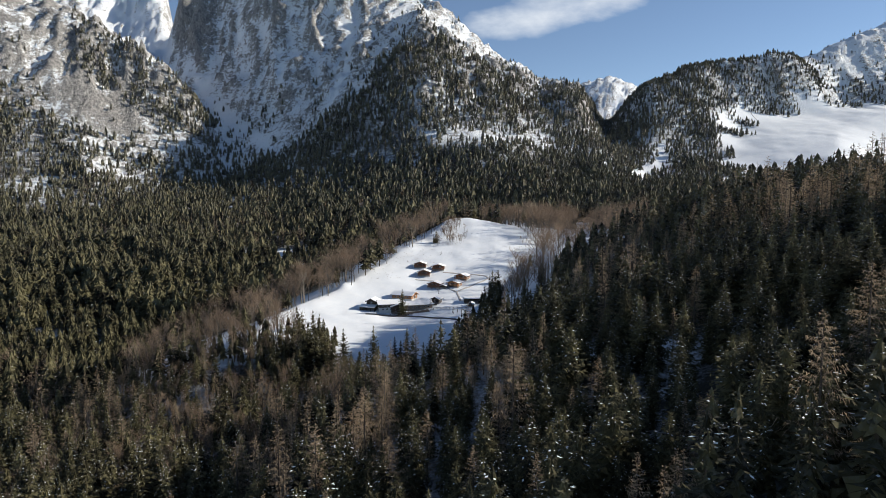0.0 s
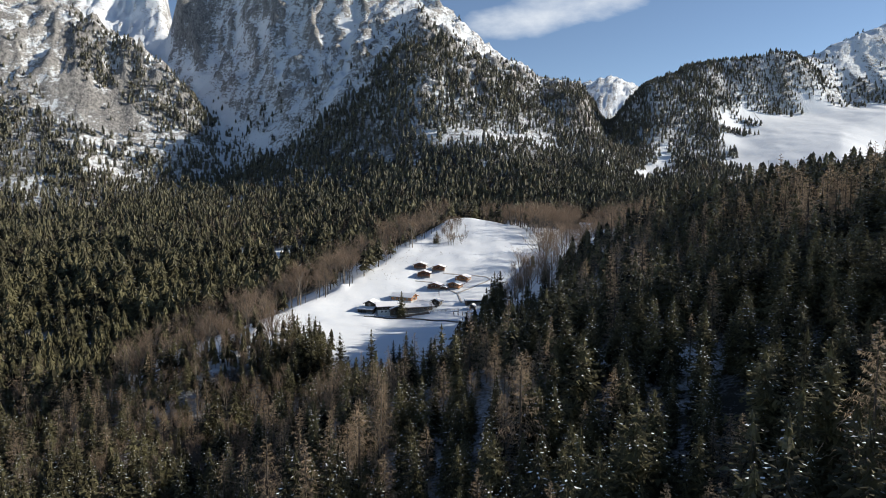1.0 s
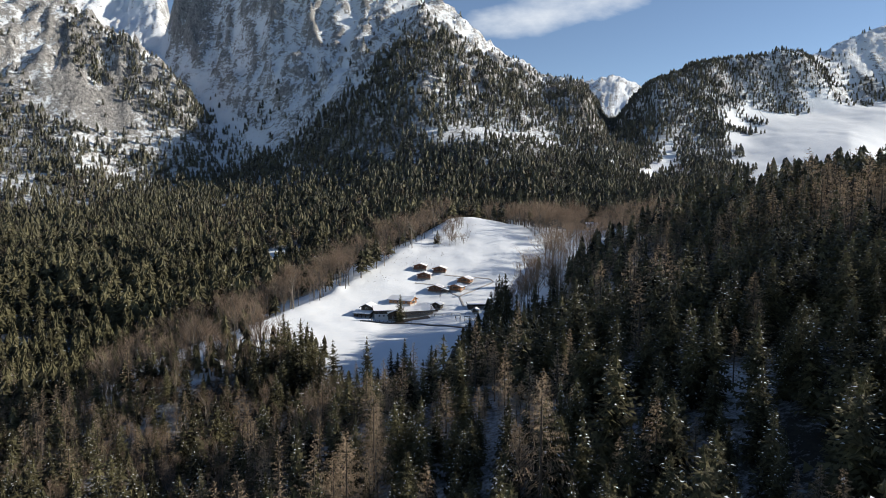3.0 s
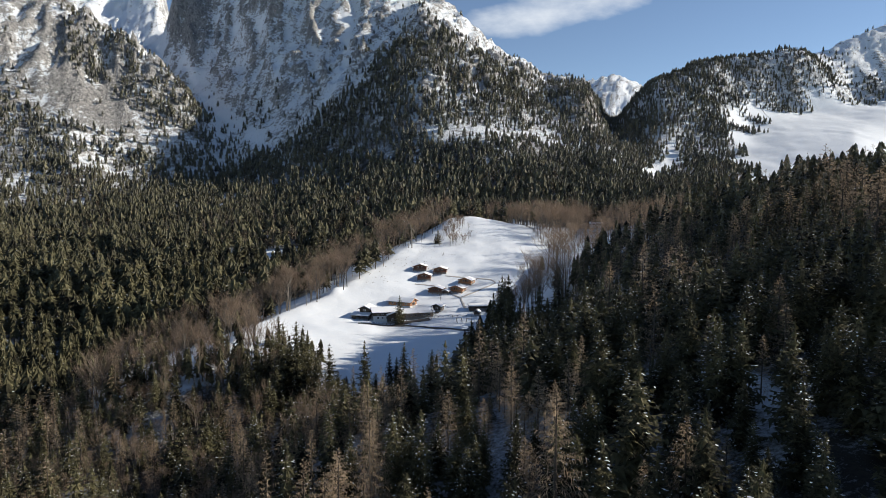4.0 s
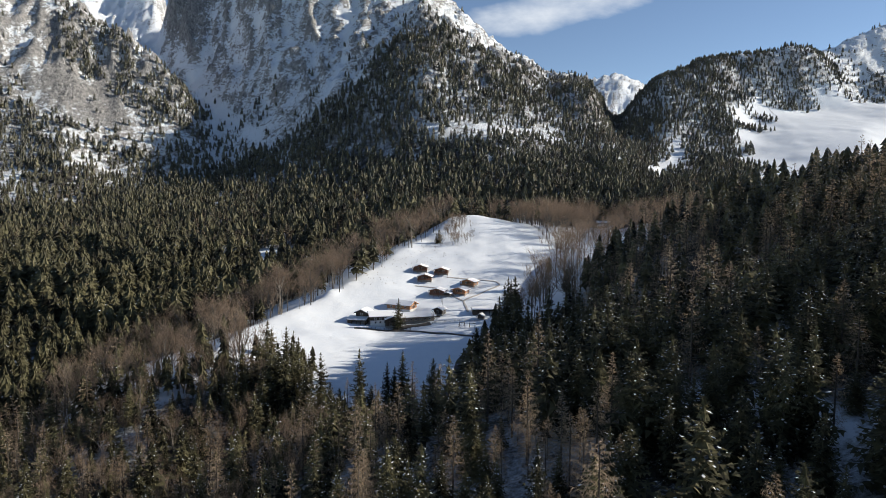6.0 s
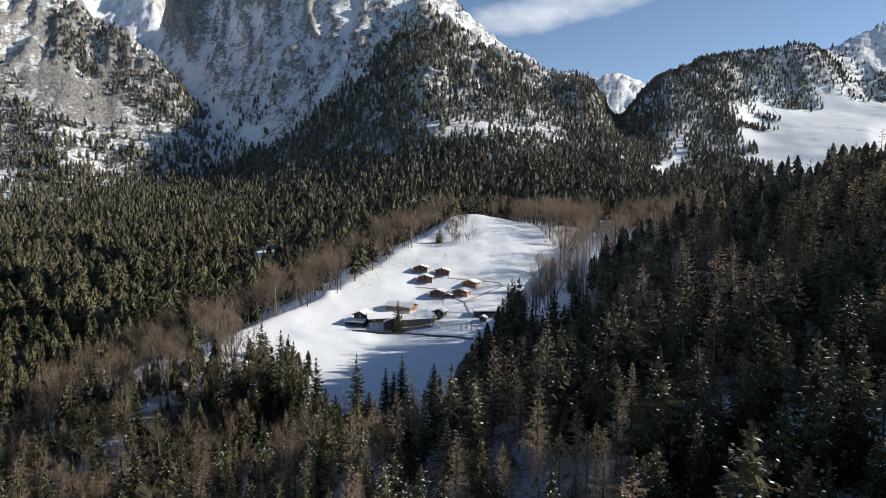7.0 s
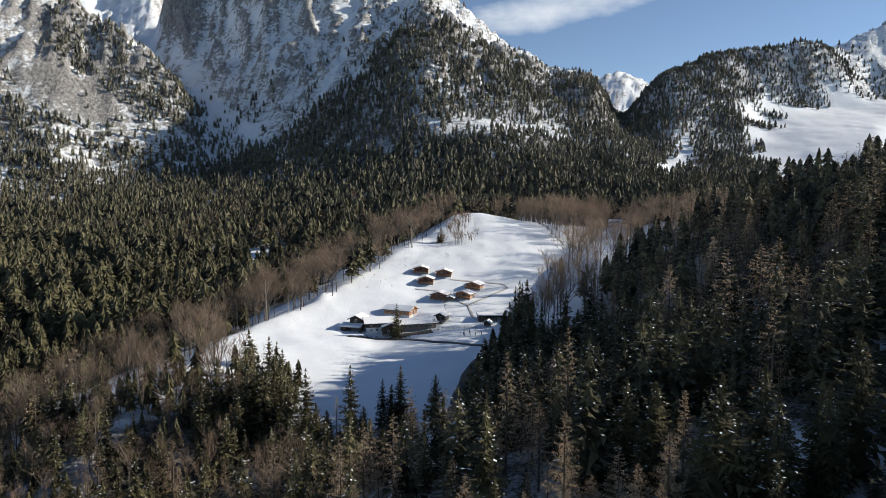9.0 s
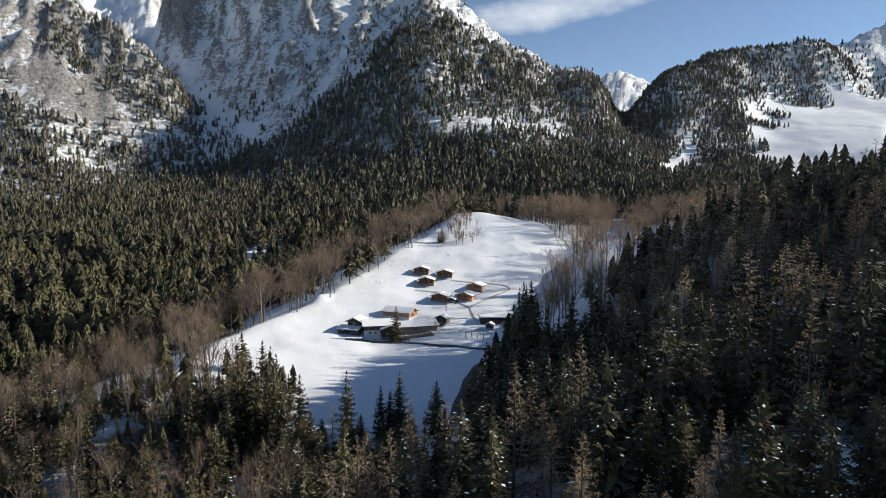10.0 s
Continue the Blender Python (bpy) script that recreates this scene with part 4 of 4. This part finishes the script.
def window(parent, x, y, z, w=1.0, h=1.2, axis="y", out=-1):
    """A window on a wall that faces -y or along x (axis, out): frame, pane and sill."""
    def turned(pieces):
        if axis == "y":
            return [(x + a, x + b_, y + out * c, y + out * d, z + e, z + f) for a, b_, c, d, e, f in pieces]
        return [(x + out * c, x + out * d, y + a, y + b_, z + e, z + f) for a, b_, c, d, e, f in pieces]
    t = 0.12
    fr = bpart("window_frame", solid(turned([(-w / 2 - t, -w / 2, 0, 0.1, 0, h), (w / 2, w / 2 + t, 0, 0.1, 0, h), (-w / 2 - t, w / 2 + t, 0, 0.1, -t, 0),
                                             (-w / 2 - t, w / 2 + t, 0, 0.1, h, h + t), (-0.03, 0.03, 0, 0.08, 0, h)])), PLASTER, parent)
    bpart("pane", solid(turned([(-w / 2, w / 2, 0.01, 0.04, 0, h)])), GLASS, fr)


def house(name, label, x, y, rz, wide, long, wall_h, pitch, wall, base=None, base_h=0.6, eave=0.9, snow=0.4, windows=2, balcony=False, deep=2.5, upper=None, roof_over=1.2,
          side_windows=2, z=None, thin=False):
    """A gabled house whose ridge runs along its own y; its front gable faces -y."""
    if z is None:
        z = float(height(np.array([x]), np.array([y]))[0])
    ob = tagged(new(name), label, "house")
    ob.location, ob.rotation_euler = (x, y, z), (0, 0, radians(rz))
    hw, hl, k = wide / 2, long / 2, math.tan(radians(pitch))
    ridge = wall_h + hw * k
    low = base_h
    bpart("foundation", solid([(-hw - 0.06, hw + 0.06, -hl - 0.06, hl + 0.06, -deep, base_h)]), base or STONE, ob)
    mid = wall_h if not upper else upper
    if upper:
        bpart("lower_wall", solid([(-hw, hw, -hl, hl, low, mid)]), PLASTER, ob, "white plastered ground floor")
        bpart("upper_wall", extrude_outline([(-hw - 0.05, mid), (hw + 0.05, mid), (hw + 0.05, wall_h), (0, ridge - 0.02), (-hw - 0.05, wall_h)], -hl - 0.05, hl + 0.05), wall, ob)
    else:
        bpart("wall", extrude_outline([(-hw, low), (hw, low), (hw, wall_h), (0, ridge - 0.02), (-hw, wall_h)], -hl, hl), wall, ob)
    # log courses on the gable front
    n = int((wall_h - low) / 0.45)
    if not upper:
        bpart("log_courses", solid([(-hw - 0.04, hw + 0.04, -hl - 0.06, -hl - 0.002, low + 0.45 * j + 0.05, low + 0.45 * j + 0.40) for j in range(n)]), wall, ob)
    e, t = eave, 0.22
    for sgn in (-1, 1):
        o = [(0, ridge + 0.02), (sgn * (hw + e), ridge - (hw + e) * k + 0.02), (sgn * (hw + e), ridge - (hw + e) * k + t), (0, ridge + t + 0.02)]
        panel = bpart("roof_panel", extrude_outline(o, -hl - roof_over, hl + roof_over), ROOFING, ob)
        if snow:
            q = hw + e - 0.12
            o = [(0, ridge + t + 0.03), (sgn * q, ridge - q * k + t + 0.03), (sgn * (q + 0.05), ridge - q * k + t + snow * 0.55), (sgn * (q - 0.35), ridge - (q - 0.35) * k + t + snow), (0, ridge + t + snow * 0.9)]
            bpart("snow_cover", extrude_outline(o, -hl - roof_over + 0.15, hl + roof_over - 0.15), SNOW, panel, "thick snow on the roof")
    # barge boards and purlin ends
    for sgn in (-1, 1):
        bpart("barge_board", extrude_outline([(0, ridge - 0.12), (sgn * (hw + e), ridge - (hw + e) * k - 0.12), (sgn * (hw + e), ridge - (hw + e) * k + 0.3), (0, ridge + 0.3)], -hl - roof_over - 0.08, -hl - roof_over - 0.002), wall, ob)
    for px_ in (-hw * 0.6, 0, hw * 0.6):
        bpart("purlin", solid([(px_ - 0.1, px_ + 0.1, -hl - roof_over + 0.05, -hl, ridge - abs(px_) * k - 0.32, ridge - abs(px_) * k - 0.05)]), wall, ob)
    for j in range(windows):
        wx_ = (j + 1) * wide / (windows + 1) - hw
        window(ob, wx_, -hl - 0.06, 1.2, min(1.1, wide / (windows + 1) * 0.55), 1.2)
        if wall_h > 4.4:
            window(ob, wx_, -hl - 0.06, 3.7, min(1.0, wide / (windows + 1) * 0.5), 1.1)
    for sgn in (-1, 1):
        for j in range(side_windows):
            wy_ = (j + 1) * long / (side_windows + 1) - hl
            window(ob, sgn * (hw + 0.05), wy_, 1.2, 1.0, 1.1, "x", sgn)
            if wall_h > 4.4:
                window(ob, sgn * (hw + 0.05), wy_, 3.6, 1.0, 1.1, "x", sgn)
    door_ = bpart("door", solid([(-0.5, 0.5, -hl - 0.12, -hl - 0.061, low, low + 2.05)], 0.02), OLD_WOOD, ob)
    bpart("handle", solid([(0.32, 0.40, -hl - 0.2, -hl - 0.12, low + 0.95, low + 1.05)]), STONE, door_)
    if balcony:
        d = 1.9
        bpart("deck", solid([(-hw - 0.3, hw + 0.3, -hl - d, -hl - 0.07, low - 0.25, low - 0.05)]), wall, ob)
        for px_ in (-hw, -hw * 0.35, hw * 0.35, hw):
            bpart("post", solid([(px_ - 0.09, px_ + 0.09, -hl - d + 0.05, -hl - d + 0.23, -deep + 1, ridge - abs(px_) * k - 0.3 if abs(px_) > 1 else ridge - 1.2)]), wall, ob)
        bpart("railing", solid([(-hw - 0.3, hw + 0.3, -hl - d, -hl - d + 0.08, low + 0.92, low + 1.02)] +
                               [(-hw - 0.3 + 0.3 * j, -hw - 0.14 + 0.3 * j, -hl - d + 0.02, -hl - d + 0.06, low - 0.05, low + 0.92) for j in range(int((wide + 0.4) / 0.3))]), wall, ob)
    return ob


# holiday cabins in the meadow
for x_, y_, rz_, wall_, lab in [(-19, 536, -5, WOOD, "brown log cabin with snowy roof and veranda, highest on the meadow"), (-3.5, 529.5, -9, WOOD, "brown log cabin with snowy roof and railed veranda"),
                                (-15.2, 518.5, -6, WOOD, "brown log cabin with snowy roof below two others"), (15.9, 510.5, -26, SUNLIT_WOOD, "sunlit orange log cabin beside the cleared track"),
                                (-6.1, 493, -14, WOOD, "brown log cabin with snowy roof beside a low shed"), (9.2, 495, -26, SUNLIT_WOOD, "sunlit orange log cabin with thick snow on its roof")]:
    tagged(house("log_cabin", lab, x_, y_, rz_, 9.4, 6.2, 2.6, 18, wall_, balcony=True, windows=2, snow=0.22, roof_over=1.7), group="log cabins on the meadow")

# the farm
house("farmhouse", "long farmhouse, white plastered below, dark timber above, snow on roof", -37.5, 445.5, 104, 10.5, 17, 5.4, 20, OLD_WOOD, PLASTER, upper=2.9, side_windows=5, windows=3, eave=1.4)
house("barn", "dark weathered timber barn with a steep gable", -49.5, 447, -14, 6.8, 8, 5.2, 24, OLD_WOOD, windows=1, side_windows=1)
house("cow_shed", "long low timber cow shed under deep snow", -19, 453.5, 108, 10.5, 20, 3.4, 17, PALE_WOOD, side_windows=6, eave=1.5, snow=0.3)
house("chalet", "sunlit orange timber chalet behind the farmhouse", -28.5, 469, 66, 9.5, 16, 3.0, 22, SUNLIT_WOOD, PLASTER, side_windows=4, windows=2, base_h=0.5, snow=0.25)
house("porch_gable", "dark timber cross gable at the front of the farmhouse", -32.5, 443, 14, 8.5, 9, 4.4, 20, OLD_WOOD, windows=2, side_windows=0)
house("hay_hut", "small dark timber hut with snowy roof", -4.6, 462.5, -24, 5.6, 5.5, 3.0, 24, OLD_WOOD, windows=1, side_windows=1)
house("tool_shed", "low dark timber shed between two cabins", 0.6, 489.5, -20, 4.0, 3.5, 1.8, 18, OLD_WOOD, windows=0, side_windows=0)
house("far_house", "white house with snowy roof among bare trees", 149, 680, 80, 8, 11, 4.6, 22, PLASTER, windows=2)


def flat_shed(name, label, x, y, rz, wide, deep, h0, h1, wall, openings, snow=0.55):
    """A shed with a lean-to roof that falls to the front."""
    z = float(height(np.array([x]), np.array([y]))[0])
    ob = tagged(new(name), label, "shed")
    ob.location, ob.rotation_euler = (x, y, z), (0, 0, radians(rz))
    hw, hd = wide / 2, deep / 2
    bpart("back_wall", solid([(-hw, hw, hd - 0.2, hd, -2, h1)]), wall, ob)
    for sgn in (-1, 1):
        bpart("side_wall", solid([(sgn * hw - (0.2 if sgn > 0 else 0), sgn * hw + (0.2 if sgn < 0 else 0), -hd, hd - 0.21, -2, h0)]), wall, ob)
    step = wide / openings
    for j in range(openings + 1):
        px_ = -hw + 0.15 + j * (wide - 0.3) / openings
        bpart("post", solid([(px_ - 0.12, px_ + 0.12, -hd - 0.02, -hd + 0.22, -2, h0)]), wall, ob)
    bpart("front_panel", solid([(-hw + 0.3, -hw + step - 0.1, -hd + 0.02, -hd + 0.12, -1, h0 - 0.1)]), wall, ob)

    def slab(z0, thick, over):
        bm = bmesh.new()
        co = [(-hw - over, -hd - over, h0), (hw + over, -hd - over, h0), (hw + over, hd + over, h1), (-hw - over, hd + over, h1)]
        lo = [bm.verts.new((a, b_, c + z0)) for a, b_, c in co]
        hi = [bm.verts.new((a * 0.99, b_ * 0.99, c + z0 + thick)) for a, b_, c in co]
        bm.faces.new(lo[::-1])
        bm.faces.new(hi)
        for k in range(4):
            bm.faces.new((lo[k], lo[(k + 1) % 4], hi[(k + 1) % 4], hi[k]))
        return bm
    roof_ = bpart("roof", slab(0.0, 0.2, 0.6), ROOFING, ob)
    bpart("snow_cover", slab(0.205, snow, 0.45), SNOW, roof_)
    return ob


flat_shed("lean_to", "low timber lean-to with snow on its roof beside the barn", -52.5, 441.5, -14, 11, 4.5, 2.2, 3.3, OLD_WOOD, 4)
flat_shed("carport", "long open carport with a flat snowy roof", 24, 464.5, 4, 17, 7, 2.9, 3.1, OLD_WOOD, 5)


house("garden_hut", "small dark timber hut under a thick cap of snow", 20.5, 455, -25, 3.2, 3.2, 1.9, 36, OLD_WOOD, windows=0, side_windows=0, snow=0.5, eave=0.5, roof_over=0.5)


# ---- road and tracks ----
def strip(name, label, points, wide, mt, lift=0.18, n=90):
    """A lane laid over the ground along a smooth line."""
    pts = np.array(points, float)
    d = np.concatenate([[0], np.cumsum(np.hypot(*np.diff(pts, axis=0).T))])
    s = np.linspace(0, d[-1], n)
    x, y = np.interp(s, d, pts[:, 0]), np.interp(s, d, pts[:, 1])
    for _ in range(6):
        x[1:-1], y[1:-1] = (x[:-2] + 2 * x[1:-1] + x[2:]) / 4, (y[:-2] + 2 * y[1:-1] + y[2:]) / 4
    dx, dy = np.gradient(x), np.gradient(y)
    ln = np.hypot(dx, dy)
    rows = []
    w_ = wide * (1 + 0.12 * np.sin(s * 0.31))
    for q in (-0.5, -0.25, 0, 0.25, 0.5):
        px_, py_ = x - dy / ln * q * w_, y + dx / ln * q * w_
        rows.append(np.stack([px_, py_, height(px_, py_) + lift], 1))
    for r in rows[1:4]:
        r[:, 2] = np.maximum(r[:, 2], (rows[0][:, 2] + rows[4][:, 2]) / 2)
    v = np.concatenate(rows)
    i = (np.arange(4)[:, None] * n + np.arange(n - 1)[None, :]).ravel()
    f = np.stack([i, i + 1, i + n + 1, i + n], 1)
    skirt = np.concatenate([rows[0] - (0, 0, 0.8), rows[4] - (0, 0, 0.8)])
    o = len(v)
    j = np.arange(n - 1)
    f = np.concatenate([f, np.stack([o + j, o + j + 1, j + 1, j], 1), np.stack([4 * n + j, 4 * n + j + 1, o + n + j + 1, o + n + j], 1)])
    me = flat_mesh(name, np.concatenate([v, skirt]), f, [mt], None, True)
    return tagged(new(name, me), label, "road", kind="structure")


strip("road", "dark wet asphalt road curving between forest and meadow", [(-20, 240), (-12, 270), (-6.5, 300), (-5, 318), (-1.8, 342), (2.6, 365), (5.5, 378), (9.5, 395), (13, 403), (20, 408)], 4.9, ASPHALT, 0.45, 140)
strip("farm_road", "narrow dark asphalt lane past the farm", [(-53, 431), (-40, 432.5), (-22, 434), (5, 429), (22, 423), (42, 418)], 2.4, ASPHALT, 0.25)
strip("track", "cleared gravel track between the cabins", [(13, 466), (12.3, 471.5), (10.2, 481.7), (22, 493), (37, 509), (34, 516), (16, 521), (0, 522)], 1.5, TRACK)
strip("track", "cleared gravel track up to the cabins", [(10.2, 481.7), (4, 489), (0, 500), (-9, 505), (-22, 508)], 1.6, TRACK)
strip("yard", "wet brown gravel yard before the farmhouse", [(-31, 433), (-27, 438), (-22, 443), (-10, 447)], 4.4, WET_GRAVEL, 0.25)

# ---- cloud ----
def build_cloud():
    m = bpy.data.materials.new("cloud")
    m.use_nodes = True
    nt = m.node_tree
    nt.nodes.clear()
    out = nt.nodes.new("ShaderNodeOutputMaterial")
    tc = nt.nodes.new("ShaderNodeTexCoord")
    sep = nt.nodes.new("ShaderNodeSeparateXYZ")
    nt.links.new(tc.outputs["Object"], sep.inputs[0])
    mp = node(nt, "ShaderNodeMapping", Scale=(0.0016, 0.0, 0.0036), Rotation=(0, 0.2, 0))
    nt.links.new(tc.outputs["Object"], mp.inputs["Vector"])
    n = node(nt, "ShaderNodeTexNoise", Scale=1.6, Detail=6, Roughness=0.55)
    nt.links.new(mp.outputs[0], n.inputs["Vector"])
    fx = calc(nt, "POWER", calc(nt, "ABSOLUTE", calc(nt, "DIVIDE", sep.outputs["X"], 760.0)), 2.4)
    lean = calc(nt, "MULTIPLY_ADD", sep.outputs["X"], -0.20, sep.outputs["Z"])
    fz = calc(nt, "POWER", calc(nt, "ABSOLUTE", calc(nt, "DIVIDE", lean, 150.0)), 2.0)
    edge = calc(nt, "SUBTRACT", 1.0, calc(nt, "ADD", fx, fz))
    a = calc(nt, "MULTIPLY_ADD", calc(nt, "SUBTRACT", n.outputs["Fac"], 0.5), 2.6, edge)
    a = calc(nt, "MULTIPLY", a, 0.75, clamp=True)
    em = node(nt, "ShaderNodeEmission", Color=(0.78, 0.85, 0.95, 1), Strength=0.62)
    tr = nt.nodes.new("ShaderNodeBsdfTransparent")
    mx = nt.nodes.new("ShaderNodeMixShader")
    nt.links.new(a, mx.inputs[0])
    nt.links.new(tr.outputs[0], mx.inputs[1])
    nt.links.new(em.outputs[0], mx.inputs[2])
    nt.links.new(mx.outputs[0], out.inputs["Surface"])
    bm = bmesh.new()
    bmesh.ops.create_grid(bm, x_segments=12, y_segments=4, size=1.0, matrix=Matrix.Rotation(radians(90), 4, "X") @ Matrix.Diagonal((1100, 420, 1, 1)))
    for v in bm.verts:
        v.co.y += v.co.x ** 2 / 9000
    me = bpy.data.meshes.new("cloud")
    bm.to_mesh(me)
    bm.free()
    me.materials.append(m)
    ob = tagged(new("cloud", me), "thin white cloud in the blue sky", "cloud", kind="structure")
    ob.location = (730, 4560, 1390)
    ob.visible_shadow = False


build_cloud()


# ---- meadow details ----
def tufts():
    """Dry grass heads and stones that break the snow on the upper slope."""
    g = np.random.default_rng(31)
    x, y = g.uniform(-75, 30, 2400), g.uniform(500, 640, 2400)
    keep = (fbm(x / 14, y / 9, 3, 71) > 0.12) & (x > crest_x(y) + 3) & (x < crest_x(y) + 48)
    x, y = x[keep][:340], y[keep][:340]
    z = height(x, y)
    vs, fs, o = [], [], 0
    for a, b_, c in zip(x, y, z):
        n = 7
        r, h = g.uniform(0.12, 0.5), g.uniform(0.06, 0.28)
        an = np.arange(n) * 2 * np.pi / n
        rr = r * g.uniform(0.6, 1.3, n)
        ring = np.stack([a + rr * np.cos(an), b_ + rr * np.sin(an), np.full(n, c - 0.12)], 1)
        vs.append(np.concatenate([ring, [[a + g.uniform(-0.2, 0.2), b_, c + h]]]))
        fs.append(np.array([(k, (k + 1) % n, n) for k in range(n)]) + o)
        o += n + 1
    me = flat_mesh("grass_tufts", np.concatenate(vs), np.concatenate(fs), [BRUSH])
    tagged(new("grass_tufts", me), "dry grass tufts and stones poking through the snow", "grass", kind="stuff")


tufts()

# thin bare trees on the upper meadow and beside the farm
g_ = np.random.default_rng(8)
thicket = np.stack([g_.normal(8, 5.5, 100), g_.uniform(588, 650, 100)], 1)
rows_ = [(x_, y_, float(height(np.array([x_]), np.array([y_]))[0]) - 0.2, g_.uniform(6, 12), g_.uniform(0, 6), 1.0) for x_, y_ in thicket]
plant_stuff("bare_thicket", "thicket of slender bare trees on the upper snow meadow", "beech", 1, rows_)
for n_, (x_, y_, h_) in enumerate([(-24.5, 442, 8), (-17, 440, 8.5), (-8.5, 450, 8), (-3.1, 471.4, 9), (-33, 437, 6), (38, 432, 19), (43, 441, 21), (48, 434, 20), (41, 424, 18), (54, 446, 20), (46, 417, 19), (52, 425, 21), (57, 436, 18), (60, 452, 19), (39, 448, 17), (50, 456, 18)]):
    tree("beech", n_ % 5, x_, y_, h_, n_ * 1.7, 0.95, detail=1, label="small bare tree in the farmyard" if n_ < 5 else "tall bare tree at the meadow's edge", group="bare trees near the farm")


def fence(points, gap=3.0):
    """A rail fence: posts and two rails between them."""
    pts = np.array(points, float)
    d = np.concatenate([[0], np.cumsum(np.hypot(*np.diff(pts, axis=0).T))])
    q = np.arange(0, d[-1], gap)
    x, y = np.interp(q, d, pts[:, 0]), np.interp(q, d, pts[:, 1])
    z = height(x, y)
    ob = tagged(new("rail_fence"), "dark wooden rail fence in the snow below the yard", "fence")
    ob.location = (x[0], y[0], z[0])
    post_me = None
    for k in range(len(q)):
        if post_me is None:
            post = bpart("post", solid([(-0.09, 0.09, -0.09, 0.09, -0.5, 1.3)]), OLD_WOOD, ob)
            post_me = post.data
        else:
            post = part("post", post_me, ob)
        post.location = (x[k] - x[0], y[k] - y[0], z[k] - z[0])
        if k + 1 < len(q):
            for up in (0.6, 1.1):
                a = Vector((x[k] - x[0], y[k] - y[0], z[k] - z[0] + up))
                c = Vector((x[k + 1] - x[0], y[k + 1] - y[0], z[k + 1] - z[0] + up))
                bm = solid([(-0.05, 0.05, -0.05, 0.05, 0, (c - a).length)])
                bmesh.ops.transform(bm, matrix=Matrix.Translation(a) @ (c - a).to_track_quat("Z", "Y").to_matrix().to_4x4(), verts=bm.verts[:])
                bpart("rail", bm, OLD_WOOD, ob)


fence([(-9, 446), (-4, 450), (8, 451), (22, 450)])
fence([(-46, 432.5), (-30, 434.5), (-20, 436)], 2.5)


def swing(x, y, rz):
    """A garden swing frame: two trestles and a top beam."""
    z = float(height(np.array([x]), np.array([y]))[0])
    ob = tagged(new("swing_frame"), "dark wooden swing frame standing in the snow", "swing", "swing frames below the yard")
    ob.location, ob.rotation_euler = (x, y, z), (0, 0, radians(rz))
    for sx in (-1.6, 1.6):
        for sy in (-1, 1):
            a, c = Vector((sx, sy * 1.2, -0.3)), Vector((sx, 0, 2.6))
            bm = solid([(-0.1, 0.1, -0.1, 0.1, 0, (c - a).length)])
            bmesh.ops.transform(bm, matrix=Matrix.Translation(a) @ (c - a).to_track_quat("Z", "Y").to_matrix().to_4x4(), verts=bm.verts[:])
            bpart("leg", bm, OLD_WOOD, ob)
    bpart("beam", solid([(-2.0, 2.0, -0.12, 0.12, 2.5, 2.75)]), OLD_WOOD, ob)


swing(8.5, 441, 20)
swing(14.5, 440, -10)


def car(x, y, rz, paint, label):
    z = float(height(np.array([x]), np.array([y]))[0]) + 0.2
    ob = tagged(new("car"), label, "car")
    ob.location, ob.rotation_euler = (x, y, z), (0, 0, radians(rz))
    side = [(-2.2, 0.35), (2.2, 0.35), (2.2, 0.8), (1.2, 0.95), (0.6, 1.45), (-1.4, 1.5), (-2.1, 0.95)]
    bpart("body", extrude_outline(side, -0.85, 0.85), paint, ob)
    bpart("windscreen", extrude_outline([(1.16, 1.0), (0.64, 1.42), (0.70, 1.44), (1.22, 1.0)], -0.7, 0.7), GLASS, ob)
    for sgn in (-1, 1):
        bpart("side_window", extrude_outline([(0.9, 1.0), (0.5, 1.36), (-1.3, 1.4), (-1.7, 1.0)], sgn * 0.855, sgn * 0.87), GLASS, ob)
        for wx_ in (-1.4, 1.4):
            bm = bmesh.new()
            bmesh.ops.create_cone(bm, cap_ends=True, segments=14, radius1=0.33, radius2=0.33, depth=0.2, matrix=Matrix.Translation((wx_, sgn * 0.78, 0.3)) @ Matrix.Rotation(radians(90), 4, "X"))
            bpart("wheel", bm, ROOFING, ob)
    bpart("snow_cover", solid([(-1.3, 0.5, -0.75, 0.75, 1.47, 1.62)], 0.05), SNOW, ob)


car(-9.5, 454, 30, PLASTER, "white parked car with snow on its roof")
car(-6.5, 456.5, 20, ROOFING, "dark parked car with snow on its roof")


strip("ski_track", "groomed grey track line across the far snow slope", [(690, 1640), (722, 1680), (752, 1683), (765, 1630), (772, 1582)], 1.0, TRACK, 0.5, 60)
